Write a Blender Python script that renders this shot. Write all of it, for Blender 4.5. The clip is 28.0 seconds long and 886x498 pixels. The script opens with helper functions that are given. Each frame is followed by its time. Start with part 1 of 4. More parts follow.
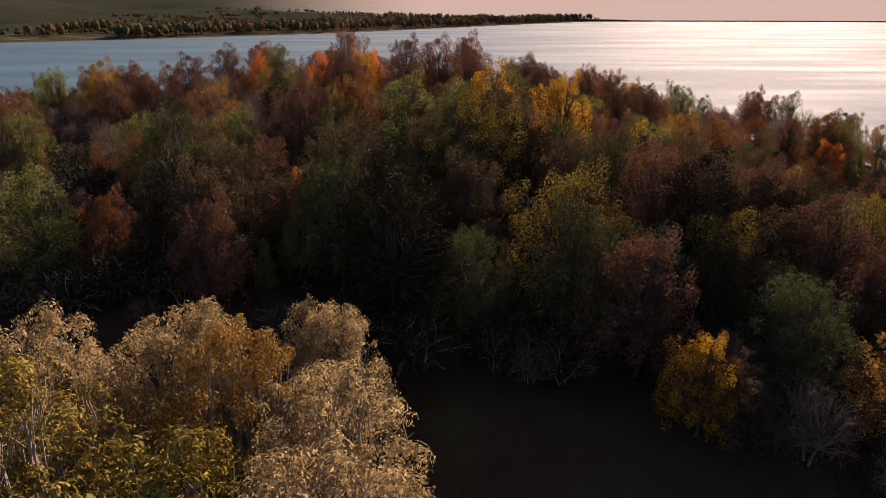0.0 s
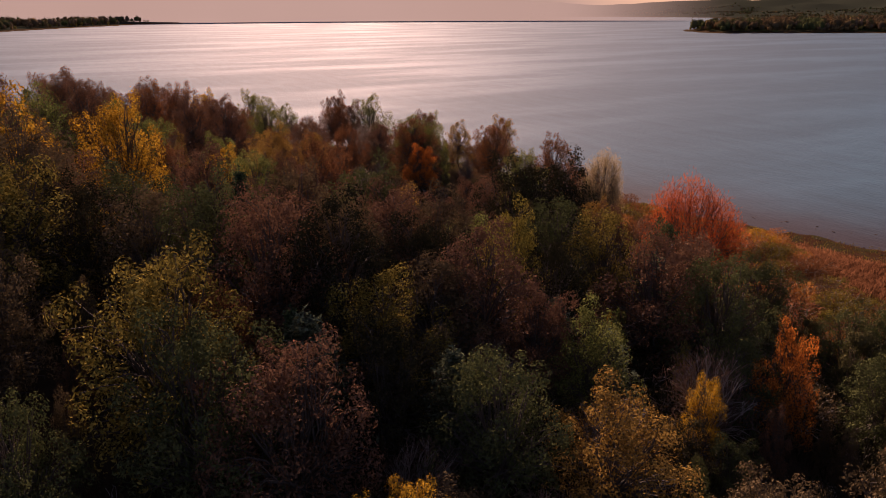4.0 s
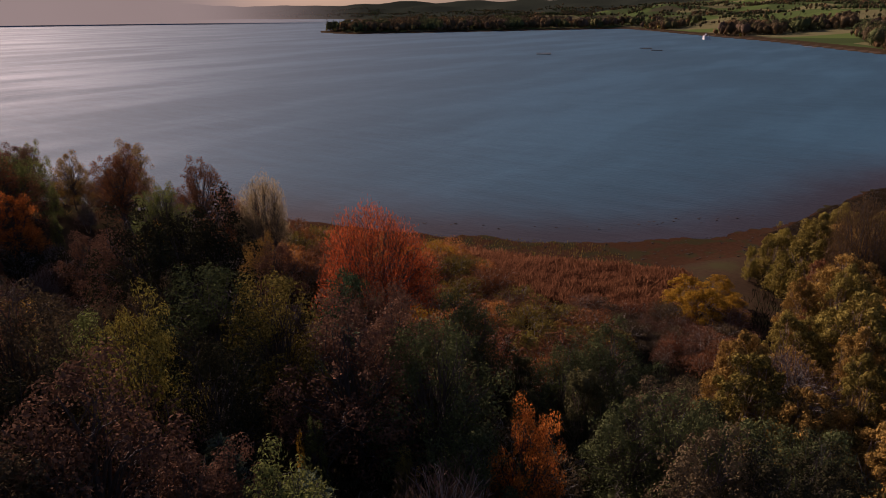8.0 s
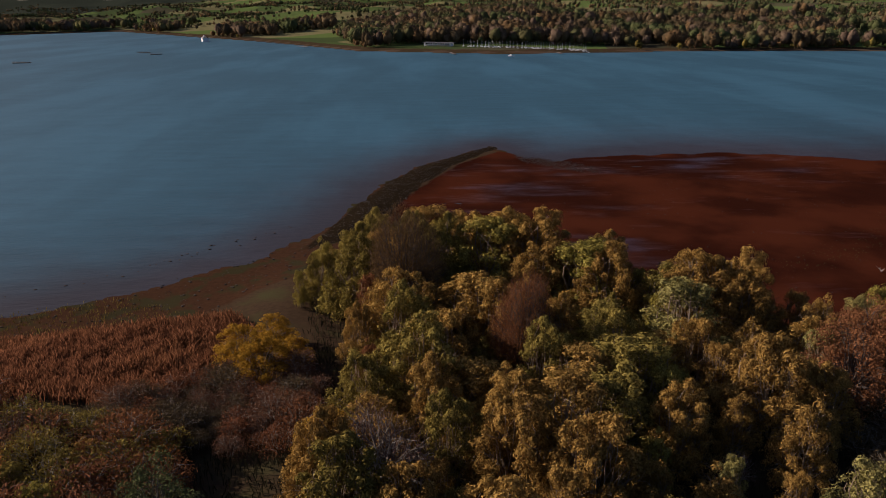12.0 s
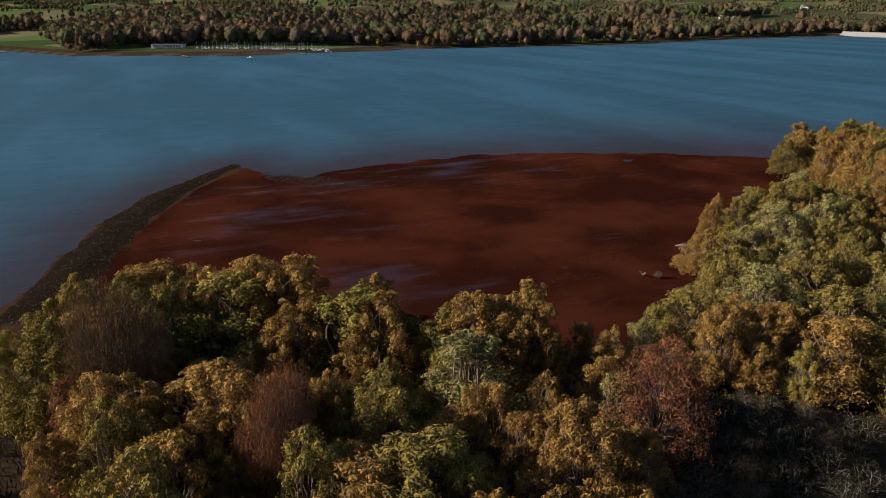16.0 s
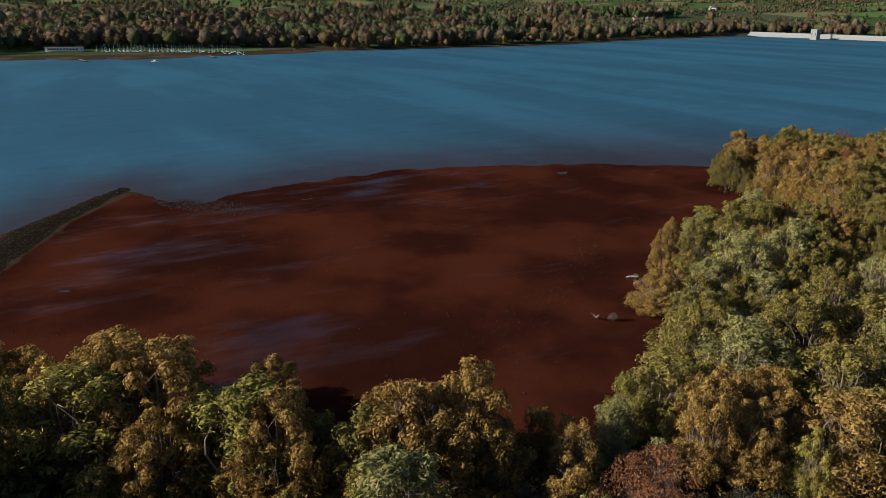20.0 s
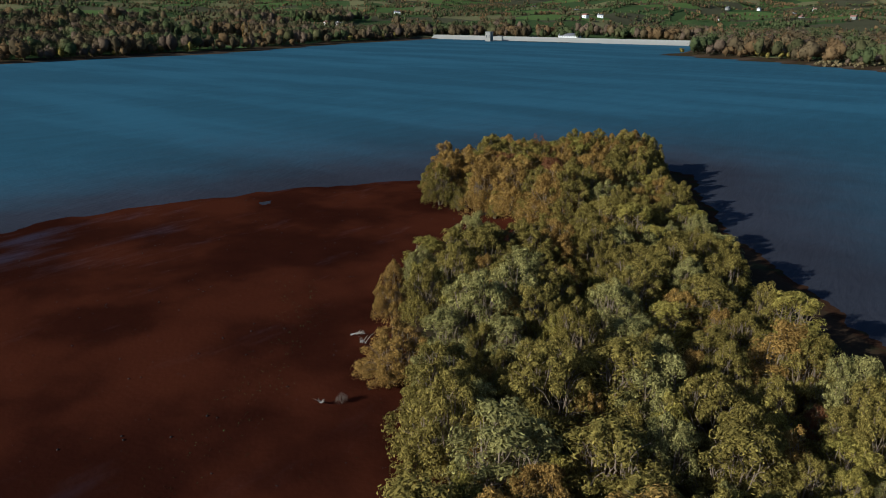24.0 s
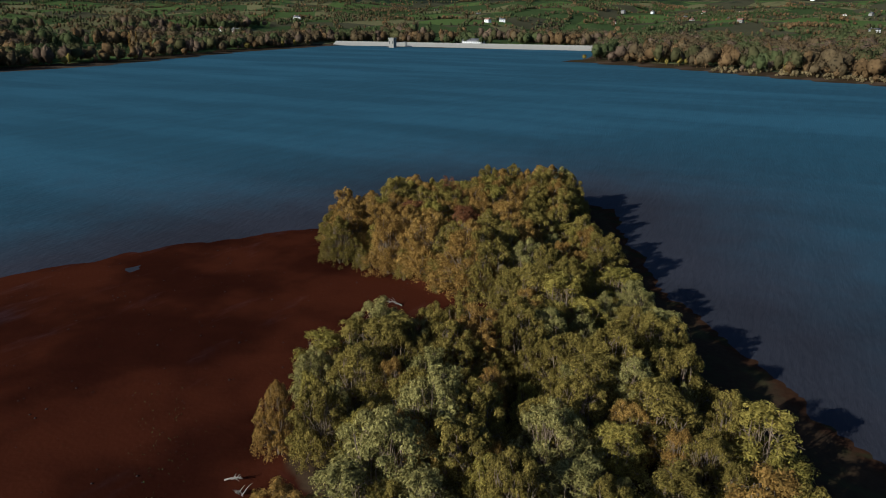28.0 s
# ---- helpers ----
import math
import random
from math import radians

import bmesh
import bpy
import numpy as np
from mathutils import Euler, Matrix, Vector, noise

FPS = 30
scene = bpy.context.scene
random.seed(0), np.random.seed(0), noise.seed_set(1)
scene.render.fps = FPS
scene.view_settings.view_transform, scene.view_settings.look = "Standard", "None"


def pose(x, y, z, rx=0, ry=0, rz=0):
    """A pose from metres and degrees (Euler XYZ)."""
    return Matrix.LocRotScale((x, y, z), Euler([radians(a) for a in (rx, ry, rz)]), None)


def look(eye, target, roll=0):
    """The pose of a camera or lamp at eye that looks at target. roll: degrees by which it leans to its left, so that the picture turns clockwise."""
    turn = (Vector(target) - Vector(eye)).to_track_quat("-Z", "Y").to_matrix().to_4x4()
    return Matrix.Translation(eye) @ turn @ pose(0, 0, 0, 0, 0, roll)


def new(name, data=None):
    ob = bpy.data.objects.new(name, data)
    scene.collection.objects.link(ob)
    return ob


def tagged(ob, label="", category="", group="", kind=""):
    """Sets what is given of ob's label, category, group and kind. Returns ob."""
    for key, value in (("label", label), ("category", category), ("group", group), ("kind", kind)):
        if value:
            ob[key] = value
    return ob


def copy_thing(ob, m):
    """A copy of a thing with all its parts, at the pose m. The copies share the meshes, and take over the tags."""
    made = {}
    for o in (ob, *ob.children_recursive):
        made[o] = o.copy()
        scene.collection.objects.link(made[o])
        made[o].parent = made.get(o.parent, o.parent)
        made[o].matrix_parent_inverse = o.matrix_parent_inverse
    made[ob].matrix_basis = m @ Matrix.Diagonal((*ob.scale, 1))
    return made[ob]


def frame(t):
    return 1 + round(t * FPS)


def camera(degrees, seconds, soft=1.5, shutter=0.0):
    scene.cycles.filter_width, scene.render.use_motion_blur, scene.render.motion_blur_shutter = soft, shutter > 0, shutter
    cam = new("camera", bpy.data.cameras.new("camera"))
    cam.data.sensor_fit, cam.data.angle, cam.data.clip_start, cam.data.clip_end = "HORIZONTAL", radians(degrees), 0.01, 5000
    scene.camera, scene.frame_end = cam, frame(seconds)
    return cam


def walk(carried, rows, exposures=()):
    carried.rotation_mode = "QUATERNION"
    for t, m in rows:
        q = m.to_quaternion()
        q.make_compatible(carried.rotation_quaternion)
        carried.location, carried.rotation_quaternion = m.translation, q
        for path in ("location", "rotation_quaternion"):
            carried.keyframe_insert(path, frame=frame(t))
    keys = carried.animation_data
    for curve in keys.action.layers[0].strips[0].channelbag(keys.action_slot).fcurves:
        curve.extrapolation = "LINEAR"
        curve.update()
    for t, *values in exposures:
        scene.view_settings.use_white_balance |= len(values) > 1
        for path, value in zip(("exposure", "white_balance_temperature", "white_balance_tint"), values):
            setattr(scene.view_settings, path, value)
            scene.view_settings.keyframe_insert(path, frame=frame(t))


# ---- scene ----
cam = camera(63.4, 28.0, 0.9)
# seconds, eye, heading, pitch and lean of the flight
ROWS = [
    (0.0, 1.77, -0.36, 46.08, 4.40, -18.60, 0.25),
    (0.5, 1.73, 2.36, 46.12, 4.35, -18.60, 0.25),
    (1.0, 1.70, 5.07, 46.15, 3.32, -18.60, 0.25),
    (1.5, 1.69, 7.75, 46.19, 1.74, -18.60, 0.25),
    (2.0, 1.76, 10.35, 46.21, -0.66, -18.60, 0.25),
    (2.5, 2.02, 13.00, 46.23, -4.84, -18.60, 0.25),
    (3.0, 2.49, 15.66, 46.20, -11.60, -18.60, 0.25),
    (3.5, 3.25, 18.33, 46.14, -20.46, -18.60, 0.25),
    (4.0, 4.42, 20.99, 46.04, -28.65, -18.60, 0.25),
    (4.5, 5.77, 23.61, 45.91, -36.11, -18.60, 0.25),
    (6.5, 12.79, 31.69, 45.71, -46.10, -18.64, 0.22),
    (7.0, 14.63, 33.22, 45.67, -48.13, -18.63, 0.25),
    (7.5, 16.48, 34.66, 45.60, -51.48, -18.60, 0.27),
    (8.0, 18.37, 35.95, 45.55, -55.78, -18.57, 0.30),
    (8.5, 20.38, 37.06, 45.51, -60.31, -18.55, 0.32),
    (9.0, 22.51, 37.97, 45.50, -64.88, -18.53, 0.32),
    (9.5, 24.72, 38.74, 45.52, -69.45, -18.56, 0.30),
    (10.0, 26.96, 39.39, 45.57, -74.10, -18.56, 0.26),
    (10.5, 29.27, 39.87, 45.63, -78.80, -18.55, 0.18),
    (11.0, 31.68, 40.18, 45.69, -83.50, -18.55, 0.11),
    (11.5, 34.17, 40.28, 45.71, -88.20, -18.56, 0.07),
    (12.0, 36.70, 40.18, 45.74, -92.84, -18.58, 0.06),
    (12.5, 39.24, 39.85, 45.79, -97.35, -18.59, 0.05),
    (13.0, 41.75, 39.35, 45.90, -101.91, -18.60, 0.03),
    (13.5, 44.19, 38.73, 46.01, -105.41, -18.63, 0.00),
    (15.5, 53.54, 35.82, 46.64, -111.75, -18.75, 0.03),
    (16.0, 55.83, 34.79, 46.64, -112.44, -18.74, 0.03),
    (16.5, 58.14, 33.73, 46.65, -112.71, -18.74, 0.01),
    (17.0, 60.47, 32.66, 46.65, -112.90, -18.74, -0.01),
    (17.5, 62.81, 31.59, 46.67, -113.01, -18.74, -0.03),
    (18.0, 65.17, 30.53, 46.67, -113.10, -18.74, -0.04),
    (18.5, 67.59, 29.46, 46.67, -113.26, -18.74, -0.04),
    (19.0, 70.06, 28.31, 46.72, -113.65, -18.72, -0.05),
    (19.5, 72.55, 27.01, 46.78, -115.20, -18.73, -0.06),
    (20.0, 75.12, 25.55, 46.77, -118.60, -18.70, -0.06),
    (20.5, 77.68, 23.90, 46.69, -123.50, -18.63, -0.04),
    (21.0, 80.08, 22.08, 46.62, -128.29, -18.55, -0.04),
    (21.5, 82.41, 20.12, 46.58, -132.52, -18.52, -0.03),
    (23.5, 90.53, 10.88, 47.30, -140.29, -18.43, -0.01),
    (24.0, 92.40, 8.38, 47.73, -141.73, -18.40, 0.00),
    (24.5, 94.22, 5.83, 48.22, -143.73, -18.37, 0.01),
    (25.0, 95.98, 3.26, 48.75, -145.92, -18.36, 0.02),
    (25.5, 97.67, 0.68, 49.33, -147.74, -18.34, 0.02),
    (26.0, 99.32, -1.94, 50.04, -148.75, -18.32, 0.02),
    (26.5, 100.90, -4.62, 50.91, -149.02, -18.31, 0.02),
    (27.0, 102.44, -7.30, 51.87, -149.08, -18.31, 0.04),
    (27.5, 103.94, -9.94, 52.86, -149.11, -18.30, 0.11),
    (28.0, 105.44, -12.57, 53.84, -149.09, -18.29, 0.20),
]
walk(cam, [(t, pose(x, y, z, 90 + pitch, lean, turn)) for t, x, y, z, turn, pitch, lean in ROWS],
     [(0.0, 1.3, 7100, 40), (2.0, 1.3, 7500, 50), (3.0, 1.2, 7700, 58), (4.5, 0.7, 7200, 54), (6.5, 0.3, 6300, 48), (9.0, 0.25, 6200, 40), (13.0, 0.42, 5750, 24), (17.0, 0.57, 5450, 18), (21.0, 0.48, 4950, 8), (24.0, 0.18, 4800, 6), (28.0, 0.05, 4950, 8)])

# ---- world, sun, exposure ----
SUN_AZ, SUN_EL = radians(19.0), radians(23.0)  # azimuth from +y towards +x
world = bpy.data.worlds.new("sky")
scene.world = world
world.use_nodes = True
wn = world.node_tree.nodes
sky = wn.new("ShaderNodeTexSky")
sky.sky_type, sky.sun_disc = "NISHITA", False
sky.sun_elevation, sky.sun_rotation = SUN_EL, SUN_AZ
sky.air_density, sky.dust_density, sky.ozone_density = 1.0, 2.0, 3.0
world.node_tree.links.new(sky.outputs[0], wn["Background"].inputs[0])
wn["Background"].inputs[1].default_value = 0.05
sun = new("sun", bpy.data.lights.new("sun", "SUN"))
sun.data.energy, sun.data.angle, sun.data.color = 5.0, radians(0.6), (1.0, 0.84, 0.60)
sun_way = Vector((math.sin(SUN_AZ) * math.cos(SUN_EL), math.cos(SUN_AZ) * math.cos(SUN_EL), math.sin(SUN_EL)))
sun.matrix_world = look(sun_way * 300, (0, 0, 0))


# ---- materials ----
def material(name, build):
    m = bpy.data.materials.new(name)
    m.use_nodes = True
    build(m.node_tree, m.node_tree.nodes["Principled BSDF"])
    return m


def node(tree, kind, **values):
    n = tree.nodes.new(kind)
    for key, value in values.items():
        n.inputs[key].default_value = value
    return n


def noise_tex(tree, scale, detail=4.0, rough=0.55, vector=None):
    n = node(tree, "ShaderNodeTexNoise", Scale=scale, Detail=detail, Roughness=rough)
    if vector:
        tree.links.new(vector, n.inputs["Vector"])
    return n.outputs["Fac"]


def mix(tree, fac, a, b):
    n = tree.nodes.new("ShaderNodeMix")
    n.data_type = "RGBA"
    for sock, value in ((n.inputs[0], fac), (n.inputs[6], a), (n.inputs[7], b)):
        if isinstance(value, (int, float)):
            sock.default_value = value
        elif isinstance(value, tuple):
            sock.default_value = (*value, 1.0)
        else:
            tree.links.new(value, sock)
    return n.outputs[2]


def ramp(tree, value, low, high):
    n = node(tree, "ShaderNodeMapRange", **{"From Min": low, "From Max": high})
    n.interpolation_type = "SMOOTHSTEP"
    tree.links.new(value, n.inputs["Value"])
    return n.outputs["Result"]


def math_node(tree, op, a, b):
    n = tree.nodes.new("ShaderNodeMath")
    n.operation = op
    for sock, value in zip(n.inputs, (a, b)):
        if isinstance(value, (int, float)):
            sock.default_value = value
        else:
            tree.links.new(value, sock)
    return n.outputs[0]


def bump(tree, shader, height, strength, distance):
    n = node(tree, "ShaderNodeBump", Strength=strength, Distance=distance)
    tree.links.new(height, n.inputs["Height"])
    tree.links.new(n.outputs[0], shader.inputs["Normal"])


def place(tree):
    return tree.nodes.new("ShaderNodeNewGeometry").outputs["Position"]


def leaf_material(name, dark, light, glow=0.12, fleck=1.1):
    """Autumn leaves: tint differs tree by tree, tuft by tuft and across each crown."""
    def build(tree, shader):
        info = tree.nodes.new("ShaderNodeObjectInfo").outputs["Random"]
        geo = tree.nodes.new("ShaderNodeNewGeometry")
        tree_tint = mix(tree, info, dark, light)
        other = mix(tree, noise_tex(tree, 0.45, 3.0, vector=geo.outputs["Position"]), dark, light)
        patch = mix(tree, ramp(tree, noise_tex(tree, 0.06, 2.0, vector=geo.outputs["Position"]), 0.38, 0.62), dark, light)
        both = mix(tree, 0.45, mix(tree, 0.6, tree_tint, other), patch)
        hsv = node(tree, "ShaderNodeHueSaturation")
        tree.links.new(both, hsv.inputs["Color"])
        tree.links.new(math_node(tree, "MULTIPLY_ADD", geo.outputs["Random Per Island"], fleck), hsv.inputs["Value"])
        hsv.inputs["Value"].links[0].from_node.inputs[2].default_value = 1.0 - fleck * 0.5
        tree.links.new(hsv.outputs[0], shader.inputs["Base Color"])
        shader.inputs["Roughness"].default_value = 0.65
        shader.inputs["Specular IOR Level"].default_value = 0.0
        thin = tree.nodes.new("ShaderNodeBsdfTranslucent")
        tree.links.new(hsv.outputs[0], thin.inputs["Color"])
        blend = tree.nodes.new("ShaderNodeMixShader")
        blend.inputs[0].default_value = glow
        tree.links.new(shader.outputs[0], blend.inputs[1])
        tree.links.new(thin.outputs[0], blend.inputs[2])
        tree.links.new(blend.outputs[0], tree.nodes["Material Output"].inputs[0])
    return material(name, build)


def plain_material(name, low, high, scale=2.0, roughness=0.7, metal=0.0, relief=0.0):
    def build(tree, shader):
        f = noise_tex(tree, scale, 6.0, vector=place(tree))
        g = noise_tex(tree, scale * 0.13, 3.0, vector=place(tree))
        tree.links.new(mix(tree, math_node(tree, "MULTIPLY", math_node(tree, "ADD", f, g), 0.5), low, high), shader.inputs["Base Color"])
        shader.inputs["Roughness"].default_value = roughness
        shader.inputs["Metallic"].default_value = metal
        if relief:
            bump(tree, shader, f, 0.6, relief)
    return material(name, build)


LEAF = {
    "olive": leaf_material("olive_leaves", (0.135, 0.104, 0.024), (0.255, 0.198, 0.046)),
    "ochre": leaf_material("ochre_leaves", (0.225, 0.132, 0.034), (0.35, 0.22, 0.056), 0.2),
    "grey": leaf_material("silvery_green_leaves", (0.18, 0.16, 0.05), (0.29, 0.25, 0.082)),
    "lime": leaf_material("yellow_green_leaves", (0.2, 0.17, 0.034), (0.33, 0.26, 0.055)),
    "straw": leaf_material("straw_leaves", (0.24, 0.185, 0.09), (0.38, 0.295, 0.15), 0.45),
    "rust": leaf_material("rusty_leaves", (0.15, 0.064, 0.028), (0.22, 0.1, 0.042), 0.22, 0.7),
    "gold": leaf_material("golden_leaves", (0.28, 0.155, 0.018), (0.4, 0.235, 0.026), 0.35),
    "orange": leaf_material("orange_leaves", (0.42, 0.12, 0.024), (0.54, 0.19, 0.034), 0.42),
    "brown": leaf_material("brown_leaves", (0.115, 0.064, 0.04), (0.185, 0.1, 0.058), 0.16, 0.5),
    "dun": leaf_material("dun_far_twigs", (0.075, 0.053, 0.036), (0.17, 0.12, 0.078), 0.12, 0.35),
    "moss": leaf_material("mossy_green_leaves", (0.05, 0.062, 0.026), (0.105, 0.118, 0.044), 0.15, 0.4),
    "drab": leaf_material("drab_brown_leaves", (0.065, 0.05, 0.028), (0.15, 0.108, 0.055), 0.15, 0.4),
    "dull": leaf_material("dull_olive_leaves", (0.05, 0.05, 0.022), (0.12, 0.11, 0.046), 0.12, 0.35),
    "tawny": leaf_material("tawny_leaves", (0.1, 0.062, 0.029), (0.22, 0.142, 0.064), 0.15, 0.4),
    "amber": leaf_material("amber_leaves", (0.22, 0.085, 0.028), (0.34, 0.15, 0.04), 0.62, 0.8),
    # evergreen leaves, coloured near black to stand for shade under the trees
    "holly": leaf_material("shade_dark_evergreen_leaves", (0.022, 0.022, 0.012), (0.045, 0.040, 0.020), 0.08, 0.3),
    "green": leaf_material("green_leaves", (0.085, 0.11, 0.034), (0.16, 0.17, 0.048), 0.35),
    "fir": leaf_material("dark_needles", (0.036, 0.062, 0.034), (0.07, 0.105, 0.045), 0.15),
    "spruce": leaf_material("grey_green_needles", (0.07, 0.092, 0.055), (0.13, 0.155, 0.085), 0.15),
    "red": leaf_material("red_twigs", (0.3, 0.065, 0.02), (0.42, 0.1, 0.03), 0.45),
    "mauve": leaf_material("bare_twigs", (0.1, 0.066, 0.052), (0.16, 0.105, 0.078), 0.12, 0.4),
    "pale": leaf_material("pale_twigs", (0.24, 0.20, 0.16), (0.34, 0.28, 0.21), 0.1),
    "reed": leaf_material("dry_reeds", (0.1, 0.042, 0.022), (0.17, 0.075, 0.034), 0.7),
}
BARK = plain_material("bark", (0.12, 0.10, 0.08), (0.28, 0.25, 0.20), 6.0, 0.85, relief=0.02)
DARK_BARK = plain_material("dark_bark", (0.035, 0.027, 0.021), (0.08, 0.062, 0.048), 6.0, 0.85, relief=0.02)
WARM_BARK = plain_material("warm_bark", (0.13, 0.09, 0.055), (0.27, 0.20, 0.13), 5.0, 0.85, relief=0.02)
DEAD_WOOD = plain_material("bleached_wood", (0.20, 0.17, 0.14), (0.32, 0.28, 0.24), 6.0, 0.8)
CONCRETE = plain_material("pale_concrete", (0.20, 0.19, 0.165), (0.30, 0.285, 0.25), 0.4, 0.8)
STONE = plain_material("rubble_stone", (0.011, 0.007, 0.004), (0.026, 0.016, 0.0085), 1.5, 0.9, relief=0.03)
CLOD = plain_material("mud_clod", (0.013, 0.0055, 0.003), (0.025, 0.0105, 0.0055), 1.5, 0.95)
WHITE = plain_material("white_render", (0.66, 0.65, 0.62), (0.80, 0.79, 0.77), 1.0, 0.7)
SLATE = plain_material("slate_roof", (0.10, 0.10, 0.11), (0.20, 0.19, 0.19), 1.5, 0.6)
TILE = plain_material("clay_roof", (0.22, 0.10, 0.07), (0.34, 0.17, 0.11), 1.5, 0.75)
GLASS = plain_material("window_glass", (0.03, 0.035, 0.04), (0.06, 0.065, 0.07), 1.0, 0.08)
TIMBER = plain_material("weathered_timber", (0.10, 0.08, 0.065), (0.20, 0.17, 0.14), 3.0, 0.8)
HULL = plain_material("white_hull", (0.62, 0.63, 0.65), (0.80, 0.80, 0.80), 2.0, 0.35)
COVER = plain_material("blue_grey_cover", (0.10, 0.14, 0.20), (0.26, 0.30, 0.36), 2.0, 0.7)
ALLOY = plain_material("grey_alloy", (0.50, 0.50, 0.52), (0.62, 0.62, 0.64), 3.0, 0.35, 0.8)


def build_ground(tree, shader):
    p = place(tree)
    def mask(name):
        n = tree.nodes.new("ShaderNodeAttribute")
        n.attribute_name = name
        return n.outputs["Fac"]
    fine, mid, wide = noise_tex(tree, 1.3, 6.0, vector=p), noise_tex(tree, 0.16, 5.0, vector=p), noise_tex(tree, 0.03, 4.0, vector=p)
    litter = mix(tree, fine, (0.028, 0.019, 0.012), (0.07, 0.045, 0.025))
    litter = mix(tree, ramp(tree, mid, 0.45, 0.7), litter, (0.05, 0.045, 0.02))
    mud = mix(tree, mid, (0.0175, 0.005, 0.0031), (0.034, 0.0094, 0.005))
    mud = mix(tree, ramp(tree, wide, 0.42, 0.62), mud, (0.056, 0.0152, 0.007))
    mud = mix(tree, math_node(tree, "MULTIPLY", ramp(tree, fine, 0.62, 0.75), 0.5), mud, (0.024, 0.017, 0.008))
    beach = mix(tree, fine, (0.028, 0.0145, 0.0085), (0.066, 0.033, 0.017))
    beach = mix(tree, ramp(tree, mid, 0.5, 0.6), beach, (0.035, 0.03, 0.014))
    cells = node(tree, "ShaderNodeTexVoronoi", Scale=0.0075, Randomness=0.85)
    tree.links.new(p, cells.inputs["Vector"])
    sep = tree.nodes.new("ShaderNodeSeparateColor")
    tree.links.new(cells.outputs["Color"], sep.inputs[0])
    field = mix(tree, ramp(tree, sep.outputs[0], 0.2, 0.8), (0.044, 0.066, 0.024), (0.09, 0.132, 0.036))
    field = mix(tree, ramp(tree, sep.outputs[1], 0.66, 0.7), field, (0.17, 0.15, 0.07))
    field = mix(tree, ramp(tree, sep.outputs[2], 0.78, 0.8), field, (0.07, 0.06, 0.038))
    field = mix(tree, math_node(tree, "MULTIPLY", mid, 0.4), field, (0.07, 0.09, 0.03))
    high_up = tree.nodes.new("ShaderNodeSeparateXYZ")
    tree.links.new(p, high_up.inputs[0])
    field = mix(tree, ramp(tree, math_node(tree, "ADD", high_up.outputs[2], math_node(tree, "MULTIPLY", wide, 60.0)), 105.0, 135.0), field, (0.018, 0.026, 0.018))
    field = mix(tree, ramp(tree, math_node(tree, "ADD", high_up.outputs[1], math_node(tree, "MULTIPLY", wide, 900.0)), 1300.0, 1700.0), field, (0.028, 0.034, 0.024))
    wobble = math_node(tree, "MULTIPLY", math_node(tree, "SUBTRACT", mid, 0.5), 0.7)
    def soft(name):
        return ramp(tree, math_node(tree, "ADD", mask(name), wobble), 0.4, 0.6)
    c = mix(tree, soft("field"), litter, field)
    c = mix(tree, soft("beach"), c, beach)
    c = mix(tree, soft("sand"), c, mix(tree, wide, (0.03, 0.017, 0.012), (0.13, 0.095, 0.06)))
    mud_mask = soft("mud")
    c = mix(tree, mud_mask, c, mud)
    c = mix(tree, soft("rubble"), c, mix(tree, fine, (0.008, 0.006, 0.004), (0.026, 0.018, 0.010)))
    tree.links.new(c, shader.inputs["Base Color"])
    streak = tree.nodes.new("ShaderNodeMapping")
    streak.inputs["Scale"].default_value = (0.10, 0.03, 1)
    streak.inputs["Rotation"].default_value = (0, 0, 0.25)
    tree.links.new(p, streak.inputs["Vector"])
    wet = ramp(tree, math_node(tree, "ADD", noise_tex(tree, 1.0, 5.0, 0.6, streak.outputs[0]), math_node(tree, "MULTIPLY", mask("wet"), 0.18)), 0.58, 0.80)
    gloss = math_node(tree, "MULTIPLY", math_node(tree, "MULTIPLY", wet, mud_mask), 0.52)
    tree.links.new(math_node(tree, "SUBTRACT", 0.88, gloss), shader.inputs["Roughness"])
    tree.links.new(math_node(tree, "ADD", math_node(tree, "MULTIPLY", gloss, 0.30), 0.0), shader.inputs["Specular IOR Level"])
    bump(tree, shader, fine, 0.6, 0.08)


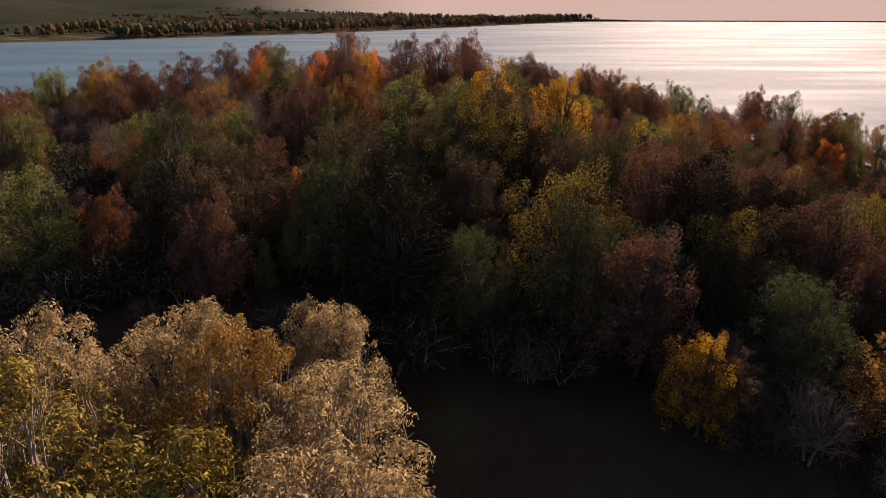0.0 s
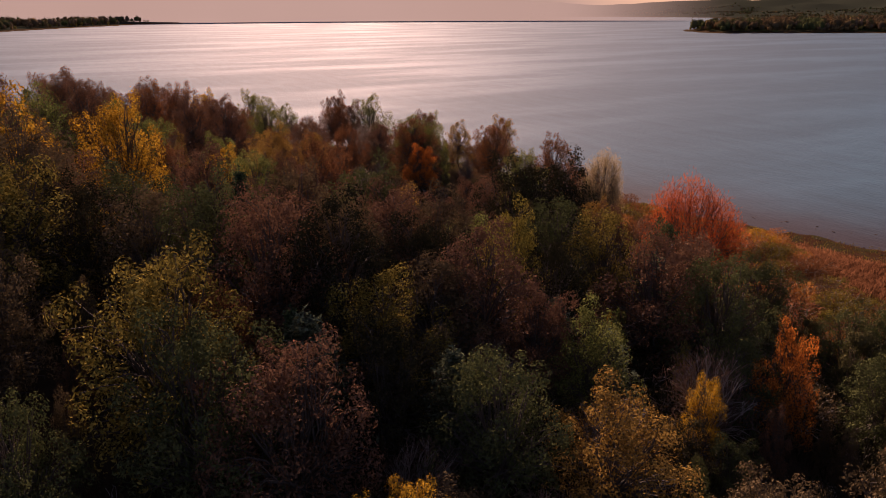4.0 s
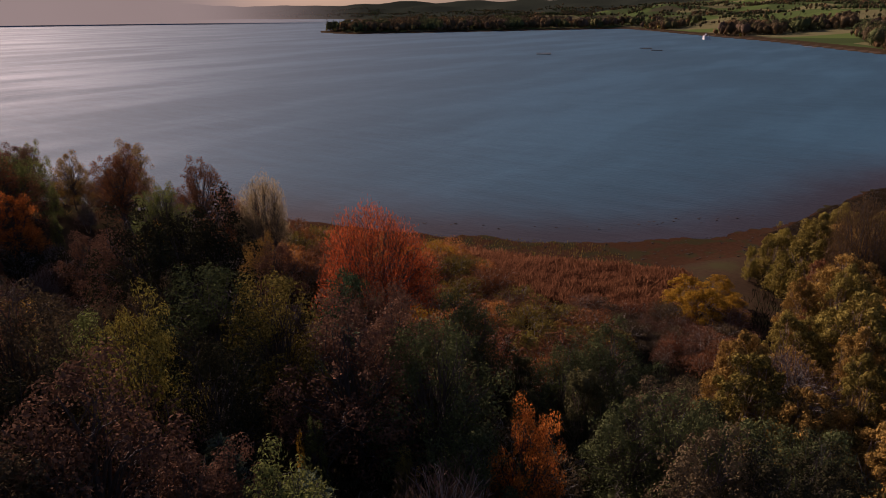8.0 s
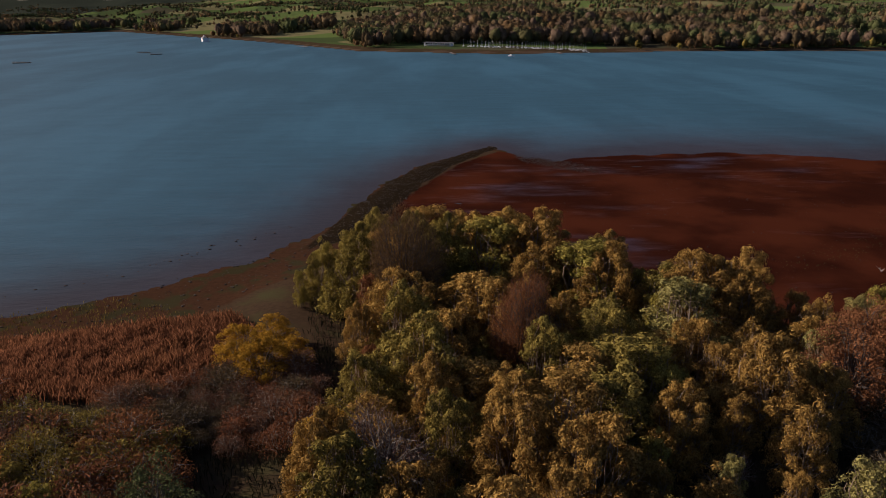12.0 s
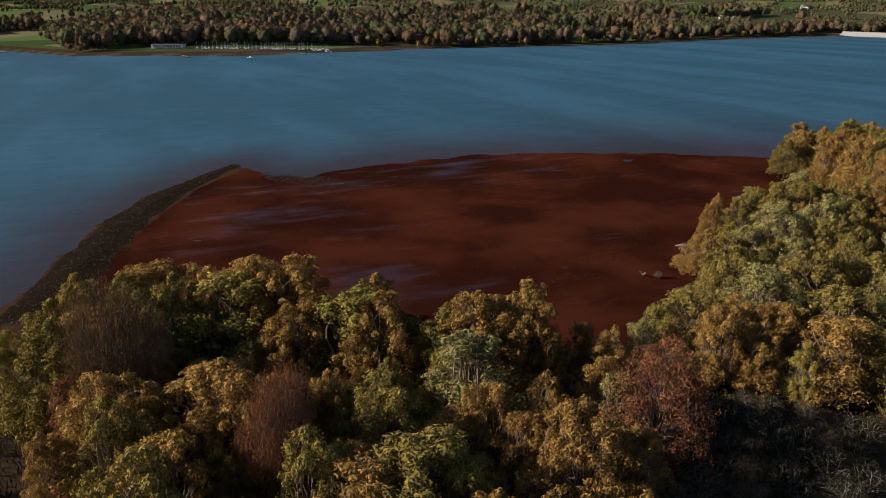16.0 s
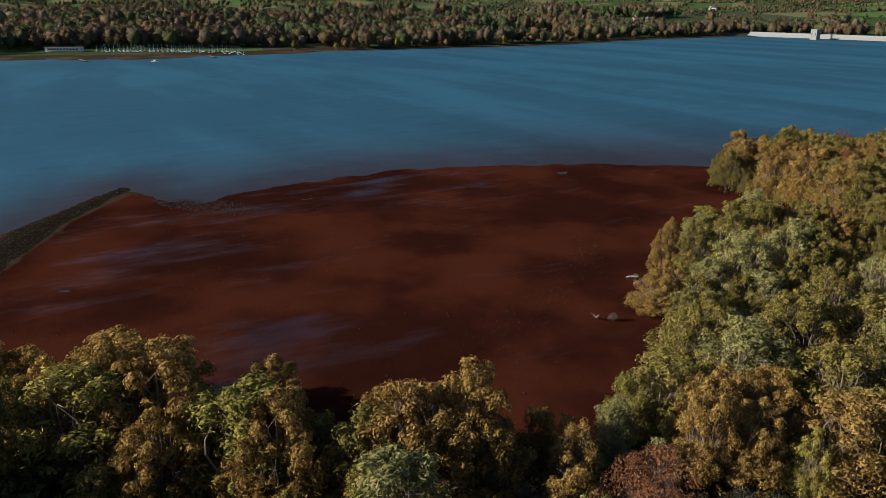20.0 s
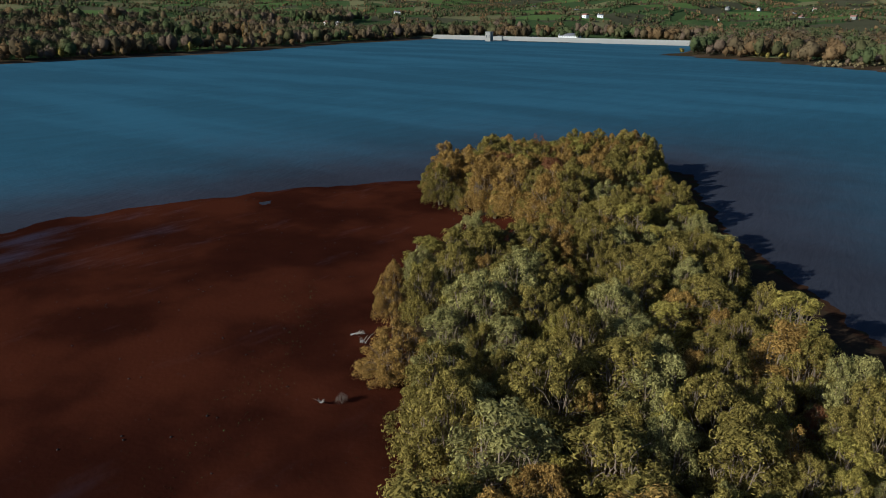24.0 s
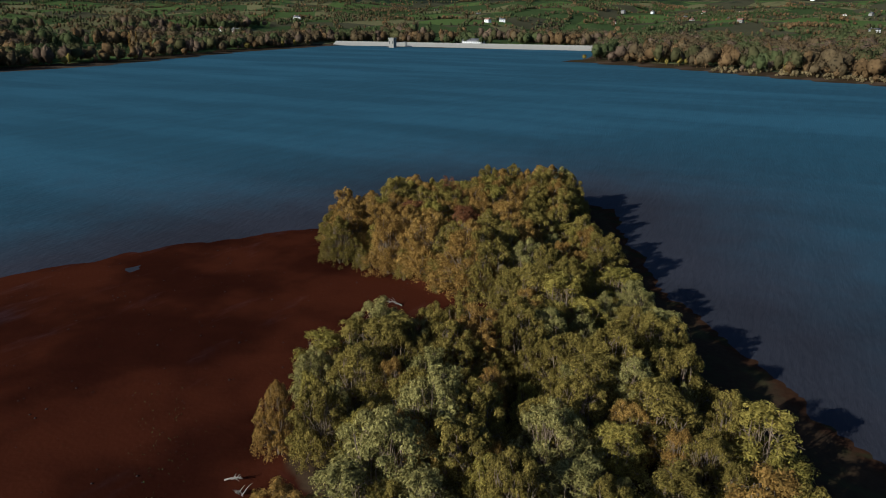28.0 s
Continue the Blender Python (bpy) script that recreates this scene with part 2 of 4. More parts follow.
def build_water(tree, shader):
    p = place(tree)
    shoal_shade = tree.nodes.new("ShaderNodeAttribute")
    shoal_shade.attribute_name = "shoal_shade"
    # shallows colour, spread wider to paint in bank shade and weaker sky sheen
    shoal_tone = math_node(tree, "ADD", shoal_shade.outputs["Fac"], math_node(tree, "MULTIPLY", math_node(tree, "SUBTRACT", noise_tex(tree, 0.09, 4.0, vector=p), 0.5), 0.3))
    body = mix(tree, ramp(tree, shoal_tone, 0.0, 0.9), (0.039, 0.103, 0.148), (0.038, 0.039, 0.050))
    lanes = tree.nodes.new("ShaderNodeMapping")
    lanes.inputs["Scale"].default_value = (0.004, 0.016, 1)
    lanes.inputs["Rotation"].default_value = (0, 0, 0.9)
    tree.links.new(p, lanes.inputs["Vector"])
    wind = ramp(tree, noise_tex(tree, 1.0, 5.0, vector=lanes.outputs[0]), 0.4, 0.65)
    chop = tree.nodes.new("ShaderNodeMapping")
    chop.inputs["Scale"].default_value = (0.16, 0.035, 1)
    chop.inputs["Rotation"].default_value = (0, 0, 0.75)
    tree.links.new(p, chop.inputs["Vector"])
    patch = noise_tex(tree, 1.0, 6.0, 0.7, chop.outputs[0])
    # lighter wind lanes and chop painted into the colour, in place of ripple glints
    tone = node(tree, "ShaderNodeHueSaturation")
    tree.links.new(body, tone.inputs["Color"])
    tree.links.new(math_node(tree, "ADD", math_node(tree, "ADD", math_node(tree, "MULTIPLY", wind, 0.25), math_node(tree, "MULTIPLY", patch, 0.5)), 0.6), tone.inputs["Value"])
    tree.links.new(tone.outputs[0], shader.inputs["Base Color"])
    shader.inputs["IOR"].default_value = 1.33
    shader.inputs["Specular IOR Level"].default_value = 0.11
    rough = node(tree, "ShaderNodeMapRange", **{"To Min": 0.84, "To Max": 0.74})
    tree.links.new(wind, rough.inputs["Value"])
    tree.links.new(rough.outputs[0], shader.inputs["Roughness"])
    waves = tree.nodes.new("ShaderNodeMapping")
    waves.inputs["Scale"].default_value = (0.9, 0.28, 1)
    waves.inputs["Rotation"].default_value = (0, 0, 0.55)
    tree.links.new(p, waves.inputs["Vector"])
    bump(tree, shader, noise_tex(tree, 1.0, 4.0, 0.6, waves.outputs[0]), 0.6, 0.4)


def build_mist(tree, shader):
    # haze painted as emission, fading out towards both ends
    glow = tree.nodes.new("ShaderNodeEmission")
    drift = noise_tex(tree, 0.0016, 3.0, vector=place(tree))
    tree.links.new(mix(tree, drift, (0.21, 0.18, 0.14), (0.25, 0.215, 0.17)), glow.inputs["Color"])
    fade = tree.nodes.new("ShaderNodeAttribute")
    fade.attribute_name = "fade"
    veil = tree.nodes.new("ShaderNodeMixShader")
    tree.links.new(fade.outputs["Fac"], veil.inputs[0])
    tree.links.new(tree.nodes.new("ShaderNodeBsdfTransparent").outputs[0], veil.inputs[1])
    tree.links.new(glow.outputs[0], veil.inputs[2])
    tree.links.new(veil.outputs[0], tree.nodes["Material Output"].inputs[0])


GROUND = material("earth_and_fields", build_ground)
WATER = material("lake_water", build_water)
MIST = material("glowing_mist_sheet", build_mist)


# ---- the lie of the land ----
NEAR_LAND = [(-600, 60), (-300, 200), (-120, 245), (-20, 250), (50, 232), (95, 200), (118, 168), (130, 149), (136, 122), (143, 104), (152, 86),
             (166, 71), (190, 57), (228, 47), (253, 36), (283, 12), (276, 9), (262, 4), (258, -6), (263, -20), (267, -45), (267, -65), (262, -86),
             (248, -119), (223, -158), (205, -190), (180, -212), (165, -206), (151, -176), (137, -153), (122, -135), (111, -121), (100, -108),
             (90, -101), (60, -92), (0, -95), (-200, -160), (-600, -200)]
MUD = [(182, 48), (208, 43), (229, 35), (253, 25), (274, 10), (268, 0), (272, -45), (272, -66), (266, -88), (252, -121), (228, -160), (200, -141),
       (178, -130), (160, -124), (149, -112), (158, -100), (167, -88), (163, -69), (146, -61), (128, -44), (124, -28), (126, -8), (132, 4), (146, 14), (160, 28)]
SPIT = [(172, 62), (190, 57), (228, 47), (253, 36), (285, 11), (281, 9), (252, 26), (228, 36), (206, 43), (184, 47)]
BEACH = [(112, 160), (130, 152), (138, 122), (145, 104), (154, 86), (168, 72), (180, 58), (188, 48), (166, 46), (156, 60), (150, 66), (137, 74), (132, 92), (129, 108), (120, 124), (108, 146)]
LAKE = [(921, -1029), (930, -976), (913, -783), (840, -520), (845, -250), (814, -57), (875, 93), (1137, 254), (1480, 520), (1640, 640), (1320, 830),
        (1087, 975), (1150, 1110), (1833, 1500), (2600, 2300), (2500, 2900), (1438, 2900), (900, 3050), (299, 2560), (75, 2190), (-226, 1618), (-330, 1431),
        (-538, 1213), (-900, 900), (-1200, 300), (-1100, -400), (-600, -640), (-100, -610), (102, -656), (170, -684), (279, -753), (421, -812), (408, -840), (440, -1000), (462, -1049)]


def inside_by(poly, x, y):
    """Metres inside (positive) or outside (negative) of a closed outline."""
    best, inside = np.full(x.shape, 1e12), np.zeros(x.shape, bool)
    for (ax, ay), (bx, by) in zip(poly, poly[1:] + poly[:1]):
        dx, dy = bx - ax, by - ay
        s = np.clip(((x - ax) * dx + (y - ay) * dy) / (dx * dx + dy * dy), 0, 1)
        best = np.minimum(best, (x - ax - s * dx) ** 2 + (y - ay - s * dy) ** 2)
        if dy:
            inside ^= ((ay > y) != (by > y)) & (x < ax + (y - ay) * dx / dy)
    return np.where(inside, 1, -1) * np.sqrt(best)


def swell(x, y, size, seed):
    """Smooth rolling values between about -1 and 1."""
    r = np.random.RandomState(seed)
    out = np.zeros(np.shape(x))
    for k in range(7):
        a, f, s = r.uniform(0, 6.3), r.uniform(0.6, 2.2) * 6.28 / size, r.uniform(0, 6.3)
        out = out + np.sin((x * math.cos(a) + y * math.sin(a)) * f + s) / 3.2
    return out


def smooth(a):
    a = np.clip(a, 0, 1)
    return a * a * (3 - 2 * a)


def land(x, y):
    """Height of the ground, with the masks that choose its cover."""
    x, y = np.asarray(x, float), np.asarray(y, float)
    near, mud, spit, beach, lake = (inside_by(poly, x, y) for poly in (NEAR_LAND, MUD, SPIT, BEACH, LAKE))
    near = near + 1.2 * swell(x, y, 22, 5) + 0.6 * swell(x, y, 7, 6)
    hill = 4 * np.exp(-((x - 70) / 38) ** 2 - ((y - 172) / 42) ** 2) + (22 + 6.5 * smooth((y - 110) / 45)) * np.exp(-((x + 5) / np.where(x < -5, 170, np.where(y < 110, 75, 75 + 0.25 * np.minimum(y - 110, 80)))) ** 2 - ((y - 110) / np.where(y < 110, 95, 115)) ** 2)
    hill = hill - 5.5 * np.exp(-((x - 38) / 30) ** 2 - ((y - 140) / 40) ** 2) - 2 * np.exp(-((x - 48) / 22) ** 2 - ((y - 108) / 25) ** 2) + 3.5 * np.exp(-((x + 32) / 40) ** 2 - ((y - 150) / 40) ** 2)
    ground = np.where(near > 0, 0.06 + 1.3 * smooth(near / 30), np.maximum(near * 0.07, -3)) + (hill + 0.5 * swell(x, y, 40, 2)) * smooth((near - 4) / 30)
    on_mud = smooth(mud / 5 + 0.4)
    dips = 0.05 * (np.exp(-((x - 208) / 9) ** 2 - ((y - 28) / 9) ** 2) + np.exp(-((x - 187 - 0.2 * (y + 86)) / 3) ** 2 - ((y + 86) / 6) ** 2)
                   + 0.35 * np.exp(-((x - 166) / 7) ** 2 - ((y + 4) / 10) ** 2) + 0.9 * np.exp(-((x - 228 - 0.3 * swell(x, y, 30, 4)) / 5) ** 2 - ((y - 12) / 14) ** 2))
    dips = dips + 0.08 * np.exp(-((x - 262) / 9) ** 2 - ((y - 8) / 7) ** 2) + 0.05 * np.exp(-((x - 240) / 12) ** 2 - ((y - 20) / 8) ** 2)
    flat = 0.125 + 0.06 * swell(x, y, 60, 3) + 0.045 * swell(x * 1.6, y, 26, 8) + 0.02 * swell(x, y, 9, 9) - dips
    flat = np.where(near > 0, np.minimum(flat, 0.02 + near * 0.03), near * 0.04)
    ground = ground * (1 - on_mud) + flat * on_mud
    ridge = smooth((spit + 1) / 7)
    ground = np.maximum(ground, ridge * (0.55 + 0.2 * swell(x, y, 12, 11) + 0.15 * swell(x, y, 4, 12)) - 0.25 * (ridge < 0.02))
    out = -lake
    far = 2.2 * (1 - np.exp(-np.maximum(out, 0) / 9)) + 0.018 * np.maximum(out, 0) + 1.3e-5 * np.maximum(out, 0) ** 2
    far = far + 22 * smooth((out - 40) / 330) * smooth((x - 700) / 150) * smooth((900 - y) / 300)
    far = far + (14 * swell(x, y, 700, 21) + 6 * swell(x, y, 260, 22)) * smooth((out - 60) / 700)
    height = np.where(out > 0, far, np.maximum(np.maximum(ground, -3), out * 0 - 3))
    return height, mud, spit, beach, out, near


def height_at(x, y):
    return float(land(np.array([x]), np.array([y]))[0][0])


def mesh_from(name, verts, quads, mat, soft=False):
    """A mesh from an array of corners and an array of quads."""
    me = bpy.data.meshes.new(name)
    verts, quads = np.asarray(verts, np.float32), np.asarray(quads, np.int32)
    me.vertices.add(len(verts)), me.loops.add(quads.size), me.polygons.add(len(quads))
    me.vertices.foreach_set("co", verts.ravel())
    me.loops.foreach_set("vertex_index", quads.ravel())
    me.polygons.foreach_set("loop_start", np.arange(0, quads.size, quads.shape[1], dtype=np.int32))
    if soft:
        me.polygons.foreach_set("use_smooth", np.ones(len(quads), bool))
    me.materials.append(mat)
    me.update(calc_edges=True)
    return me


def lines(low, high, step, far, growth):
    mid = list(np.arange(low, high + step, step))
    up, down, s = [mid[-1]], [mid[0]], step
    while up[-1] < far:
        s *= growth
        up.append(up[-1] + s), down.append(down[-1] - s)
    return np.array(down[:0:-1] + mid + up[1:])


gx, gy = lines(-60, 292, 2.0, 4700, 1.034), lines(-222, 256, 2.0, 4700, 1.034)
X, Y = np.meshgrid(gx, gy)
z, mud, spit, beach, out, near = land(X.ravel(), Y.ravel())
n = np.arange(X.size).reshape(X.shape)
quads = np.stack([n[:-1, :-1].ravel(), n[:-1, 1:].ravel(), n[1:, 1:].ravel(), n[1:, :-1].ravel()], 1)
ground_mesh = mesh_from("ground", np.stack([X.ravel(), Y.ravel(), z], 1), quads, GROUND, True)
gxy = X.ravel(), Y.ravel()
soak = np.exp(-((gxy[0] - 246) / 14) ** 2 - ((gxy[1] + 42) / 42) ** 2) + np.exp(-((gxy[0] - 214) / 22) ** 2 - ((gxy[1] - 18) / 20) ** 2) + np.exp(-((gxy[0] - 170) / 12) ** 2 - ((gxy[1] + 2) / 16) ** 2)
for key, values in (("wet", soak), ("mud", mud / 6 + 0.5), ("sand", np.where(out > -3, (11 - out) / 8, 0)), ("rubble", spit / 5 + 0.5), ("beach", np.maximum(beach / 6 + 0.5, np.where(near < 4, 0.7 - near / 12, 0) * (near > -8))), ("field", (out - 14) / 20)):
    ground_mesh.attributes.new(key, "FLOAT", "POINT").data.foreach_set("value", np.clip(values, 0, 1).astype(np.float32))
tagged(new("ground", ground_mesh), "autumn ground with red mudflat, stony shore and far green fields", "ground", kind="structure")
gx, gy = lines(-60, 300, 5.0, 4800, 1.12), lines(-240, 260, 5.0, 4800, 1.12)
X, Y = np.meshgrid(gx, gy)
n = np.arange(X.size).reshape(X.shape)
quads = np.stack([n[:-1, :-1].ravel(), n[:-1, 1:].ravel(), n[1:, 1:].ravel(), n[1:, :-1].ravel()], 1)
water_mesh = mesh_from("water", np.stack([X.ravel(), Y.ravel(), 0 * X.ravel()], 1), quads, WATER, True)
# reaches farther beside the tongue, where shade is painted over the shallows
water_mesh.attributes.new("shoal_shade", "FLOAT", "POINT").data.foreach_set("value", np.exp(np.minimum(inside_by(NEAR_LAND, X.ravel(), Y.ravel()), 0) / (24 + 22 * smooth((30 - Y.ravel()) / 90) + 22 * smooth((-100 - Y.ravel()) / 60))) * np.maximum(smooth((X.ravel() + 0.75 * Y.ravel() - 30) / 40), smooth((-40 - Y.ravel()) / 40)).astype(np.float32))
tagged(new("water", water_mesh), "blue rippled lake water, ripple sheen painted into its colour, faintly reflecting the sky", "water", kind="structure")

# an added glowing sheet stands in for sunlit haze over the lake's far end
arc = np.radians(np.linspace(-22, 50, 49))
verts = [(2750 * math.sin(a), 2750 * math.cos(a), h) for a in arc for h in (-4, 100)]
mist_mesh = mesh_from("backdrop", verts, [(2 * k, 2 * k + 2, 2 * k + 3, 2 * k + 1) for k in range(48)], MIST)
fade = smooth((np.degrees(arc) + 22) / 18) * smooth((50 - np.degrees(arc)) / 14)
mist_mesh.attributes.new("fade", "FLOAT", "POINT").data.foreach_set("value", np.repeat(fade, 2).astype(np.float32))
tagged(new("backdrop", mist_mesh), "glowing backdrop for the pale sunlit haze at the far end of the lake", "mist", kind="structure")


# ---- trees ----
def part(name, mesh, parent, label=""):
    ob = new(name, mesh)
    ob.parent = parent
    return tagged(ob, label)


def tubes(paths, sides=5):
    """Tapered limbs: each path is a list of (point, radius)."""
    verts, quads = [], []
    for path in paths:
        base = len(verts)
        for k, (p, r) in enumerate(path):
            q = path[min(k + 1, len(path) - 1)][0] - path[max(k - 1, 0)][0]
            q = q / (np.linalg.norm(q) + 1e-9)
            u = np.cross(q, (0.31, 0.87, 0.12))
            u = u / np.linalg.norm(u)
            v = np.cross(q, u)
            for j in range(sides):
                a = 6.2832 * j / sides
                verts.append(p + r * (math.cos(a) * u + math.sin(a) * v))
        for k in range(len(path) - 1):
            for j in range(sides):
                a, b = base + k * sides + j, base + k * sides + (j + 1) % sides
                quads.append((a, b, b + sides, a + sides))
    return verts, quads


def bend(rng, a, b, r0, r1, steps=4, sway=0.08):
    """A limb from a to b that bends a little and thins."""
    a, b = np.array(a, float), np.array(b, float)
    d = np.linalg.norm(b - a)
    off = rng.normal(0, sway * d, 3)
    out = []
    for k in range(steps + 1):
        s = k / steps
        out.append((a + (b - a) * s + off * math.sin(math.pi * s) + np.array((0, 0, 0.12 * d * math.sin(math.pi * s))), r0 + (r1 - r0) * s ** 0.8))
    return out


def clumps(rng, lobes, per, size, tall=1.2):
    """Small leafy clumps over the outside of each lobe, with gaps between them."""
    out = []
    for x, y, z, rx, ry, rz in lobes:
        for _ in range(per):
            d = rng.normal(0, 1, 3)
            d[2] = abs(d[2]) if rng.rand() < 0.75 else d[2]
            d /= np.linalg.norm(d)
            q = size * rng.uniform(0.55, 1.35)
            out.append((x + d[0] * rx, y + d[1] * ry, z + d[2] * rz, q, q, q * tall))
    return out


def tufts(rng, lobes, count, length, width, up, spread=0.5, lift=0.35, hollow=0.4, flat=False):
    """Leaf sprays over the lobes of a crown: four-cornered, folded along the rib."""
    area = np.array([(rx * ry + rx * rz + ry * rz) * (0.35 + max(z, 0) / max(l[2] for l in lobes)) for _, _, z, rx, ry, rz in lobes])
    pick = rng.choice(len(lobes), count, p=area / area.sum())
    lobes = np.array(lobes)[pick]
    d = rng.normal(0, 1, (count, 3))
    d[:, 2] += lift
    d /= np.linalg.norm(d, axis=1, keepdims=True)
    p = lobes[:, :3] + d * lobes[:, 3:] * (1.06 - hollow * rng.rand(count, 1) ** 2 + 0.09 * rng.normal(0, 1, (count, 1)))
    u = d * (0.0 if flat else 0.45) + np.array((0, 0, up)) + rng.normal(0, spread, (count, 3))
    if flat:
        u -= d * (u * d).sum(1, keepdims=True) * 0.8
    u /= np.linalg.norm(u, axis=1, keepdims=True)
    v = np.cross(d, u) + rng.normal(0, 0.45, (count, 3))
    v /= np.linalg.norm(v, axis=1, keepdims=True) + 1e-9
    l = length * rng.uniform(0.5, 1.4, (count, 1))
    w = width * rng.uniform(0.6, 1.3, (count, 1))
    n = np.cross(u, v) * w * 0.25
    verts = np.stack([p - u * l * 0.4, p + v * w * 0.5 + n, p + u * l * 0.6, p - v * w * 0.5 + n], 1).reshape(-1, 3)
    return verts, np.arange(count * 4).reshape(-1, 4)


def dome(rng, count, spread, low, high, size, tall, droop=0.55):
    """Lobes that pile up into an uneven, domed crown."""
    lobes = []
    for k in range(count):
        a, s = 2.4 * k + rng.uniform(-0.5, 0.5), math.sqrt((k + 0.5) / count)
        r = spread * s * rng.uniform(0.75, 1.1)
        top = low + (high - low) * (1 - droop * s ** 2.4) * rng.uniform(0.78, 1.0)
        q = size * rng.uniform(0.6, 1.4)
        lobes.append((r * math.cos(a), r * math.sin(a), top - q * tall * 0.6, q, q * rng.uniform(0.85, 1.15), q * tall))
        if s > 0.5:
            lobes.append((r * 1.05 * math.cos(a + 0.3), r * 1.05 * math.sin(a + 0.3), low + (top - low) * rng.uniform(0.3, 0.55), q, q, q * tall * 0.9))
            lobes.append((r * 1.08 * math.cos(a - 0.3), r * 1.08 * math.sin(a - 0.3), low + (top - low) * rng.uniform(0.0, 0.25), q, q, q * tall * 0.7))
    return lobes


def tree_thing(name, wood, crown, bark, leaf, crown_name="crown"):
    root = new(name)
    part("trunk", mesh_from("trunk", *wood, bark, True), root)
    part(crown_name, mesh_from(crown_name, *crown, leaf), root)
    return root


def limbs_to(rng, lobes, stems, thick, fork, extra=0):
    """Stems from the ground and limbs up into every lobe."""
    paths, tops = [], []
    reach = max(math.hypot(l[0], l[1]) for l in lobes)
    for k in range(stems):
        a = 6.28 * k / stems + rng.uniform(-0.4, 0.4)
        lean = reach * (0.3 if stems > 1 else 0.06) * rng.uniform(0.6, 1.2)
        foot = np.array((0.35 * math.cos(a), 0.35 * math.sin(a), -0.5)) * (1 if stems > 1 else (0, 0, 1))
        top = np.array((lean * math.cos(a), lean * math.sin(a), fork * rng.uniform(0.85, 1.15)))
        paths.append(bend(rng, foot, top, thick, thick * 0.6, 4, 0.05))
        tops.append(top)
    for lobe in lobes:
        c = np.array(lobe[:3])
        t = min(tops, key=lambda q: np.linalg.norm(q[:2] - c[:2]))
        end = c + np.array((0, 0, lobe[5] * 0.5))
        paths.append(bend(rng, t, end, thick * 0.5, 0.03, 4, 0.07))
        for _ in range(2 + extra):
            b = t + (end - t) * rng.uniform(0.35, 0.8)
            d = rng.normal(0, 1, 3)
            d[2] = abs(d[2]) + 0.3
            tip = c + d / np.linalg.norm(d) * np.array(lobe[3:]) * 0.95
            paths.append(bend(rng, b, tip, thick * 0.2, 0.02, 3, 0.1))
    return tubes(paths)


def willow(seed, high=13.0, spread=3.6, count=10500, lobes=17, fine=0.36, size=0.54):
    rng = np.random.RandomState(seed)
    shape = dome(rng, lobes, spread, high * 0.08, high, 0.95, 1.8, 0.8)
    return limbs_to(rng, shape, 6, 0.14, high * 0.2, 1), tufts(rng, clumps(rng, shape, 5, size, 1.5), count, fine, fine * 0.36, 0.9, 0.5, lift=0.6, hollow=0.7, flat=True)


def broadleaf(seed, high=15.0, spread=4.2, count=12000, lobes=17):
    rng = np.random.RandomState(seed)
    shape = dome(rng, lobes, spread, high * 0.12, high, 1.7, 1.2)
    return limbs_to(rng, shape, 1, 0.28, high * 0.28, 2), tufts(rng, clumps(rng, shape, 5, 0.8), count, 0.30, 0.16, 0.2, 0.6, hollow=0.6, flat=True)


def bare(seed, high=13.0, spread=3.8, count=3200, lobes=16):
    rng = np.random.RandomState(seed)
    shape = dome(rng, lobes, spread, high * 0.2, high, 1.7, 1.5)
    return limbs_to(rng, shape, 2, 0.20, high * 0.25, 4), tufts(rng, shape, count, 1.0, 0.085, 0.8, 0.4, hollow=1.0)


def fan(seed, high=12.0, spread=6.2, count=22000):
    """A round tree of many thin upright shoots that fan out from the ground."""
    rng = np.random.RandomState(seed)
    shape = dome(rng, 34, spread, high * 0.36, high, 1.5, 1.15, 0.6)
    return limbs_to(rng, shape, 9, 0.15, high * 0.22, 3), tufts(rng, shape, count, 0.36, 0.07, 0.6, 0.45, hollow=0.7)


def conifer(seed, high=14.0, reach=2.5):
    rng = np.random.RandomState(seed)
    paths = [[(np.array((0, 0, -0.5)), 0.22), (np.array((0, 0, high * 0.5)), 0.13), (np.array((0.05, 0, high)), 0.02)]]
    shape = []
    z = high * 0.12
    while z < high * 0.97:
        r = reach * (1 - z / high) ** 0.7 * rng.uniform(0.65, 1.2) + 0.12
        for k in range(6):
            a = k * 1.05 + z * 2.1 + rng.uniform(-0.3, 0.3)
            rr = r * rng.uniform(0.75, 1.2)
            tip = np.array((rr * math.cos(a), rr * math.sin(a), z - 0.22 * rr))
            paths.append([(np.array((0, 0, z)), 0.05), (tip, 0.015)])
            for s in (0.4, 0.9):
                shape.append((tip[0] * s, tip[1] * s, z - 0.22 * rr * s, 0.26 + 0.12 * rr * s, 0.26 + 0.12 * rr * s, 0.16))
        z += 0.36
    shape.append((0.05, 0, high, 0.12, 0.12, 0.5))
    return tubes(paths, 4), tufts(rng, shape, 3200, 0.40, 0.16, 0.1, 0.5, 0.1)


def shrub(seed, high=4.5, spread=2.6, count=2000, lobes=9):
    rng = np.random.RandomState(seed)
    shape = dome(rng, lobes, spread, high * 0.28, high, 1.05, 1.0)
    return limbs_to(rng, shape, 5, 0.07, high * 0.3, 1), tufts(rng, shape, count, 0.32, 0.14, 0.4)


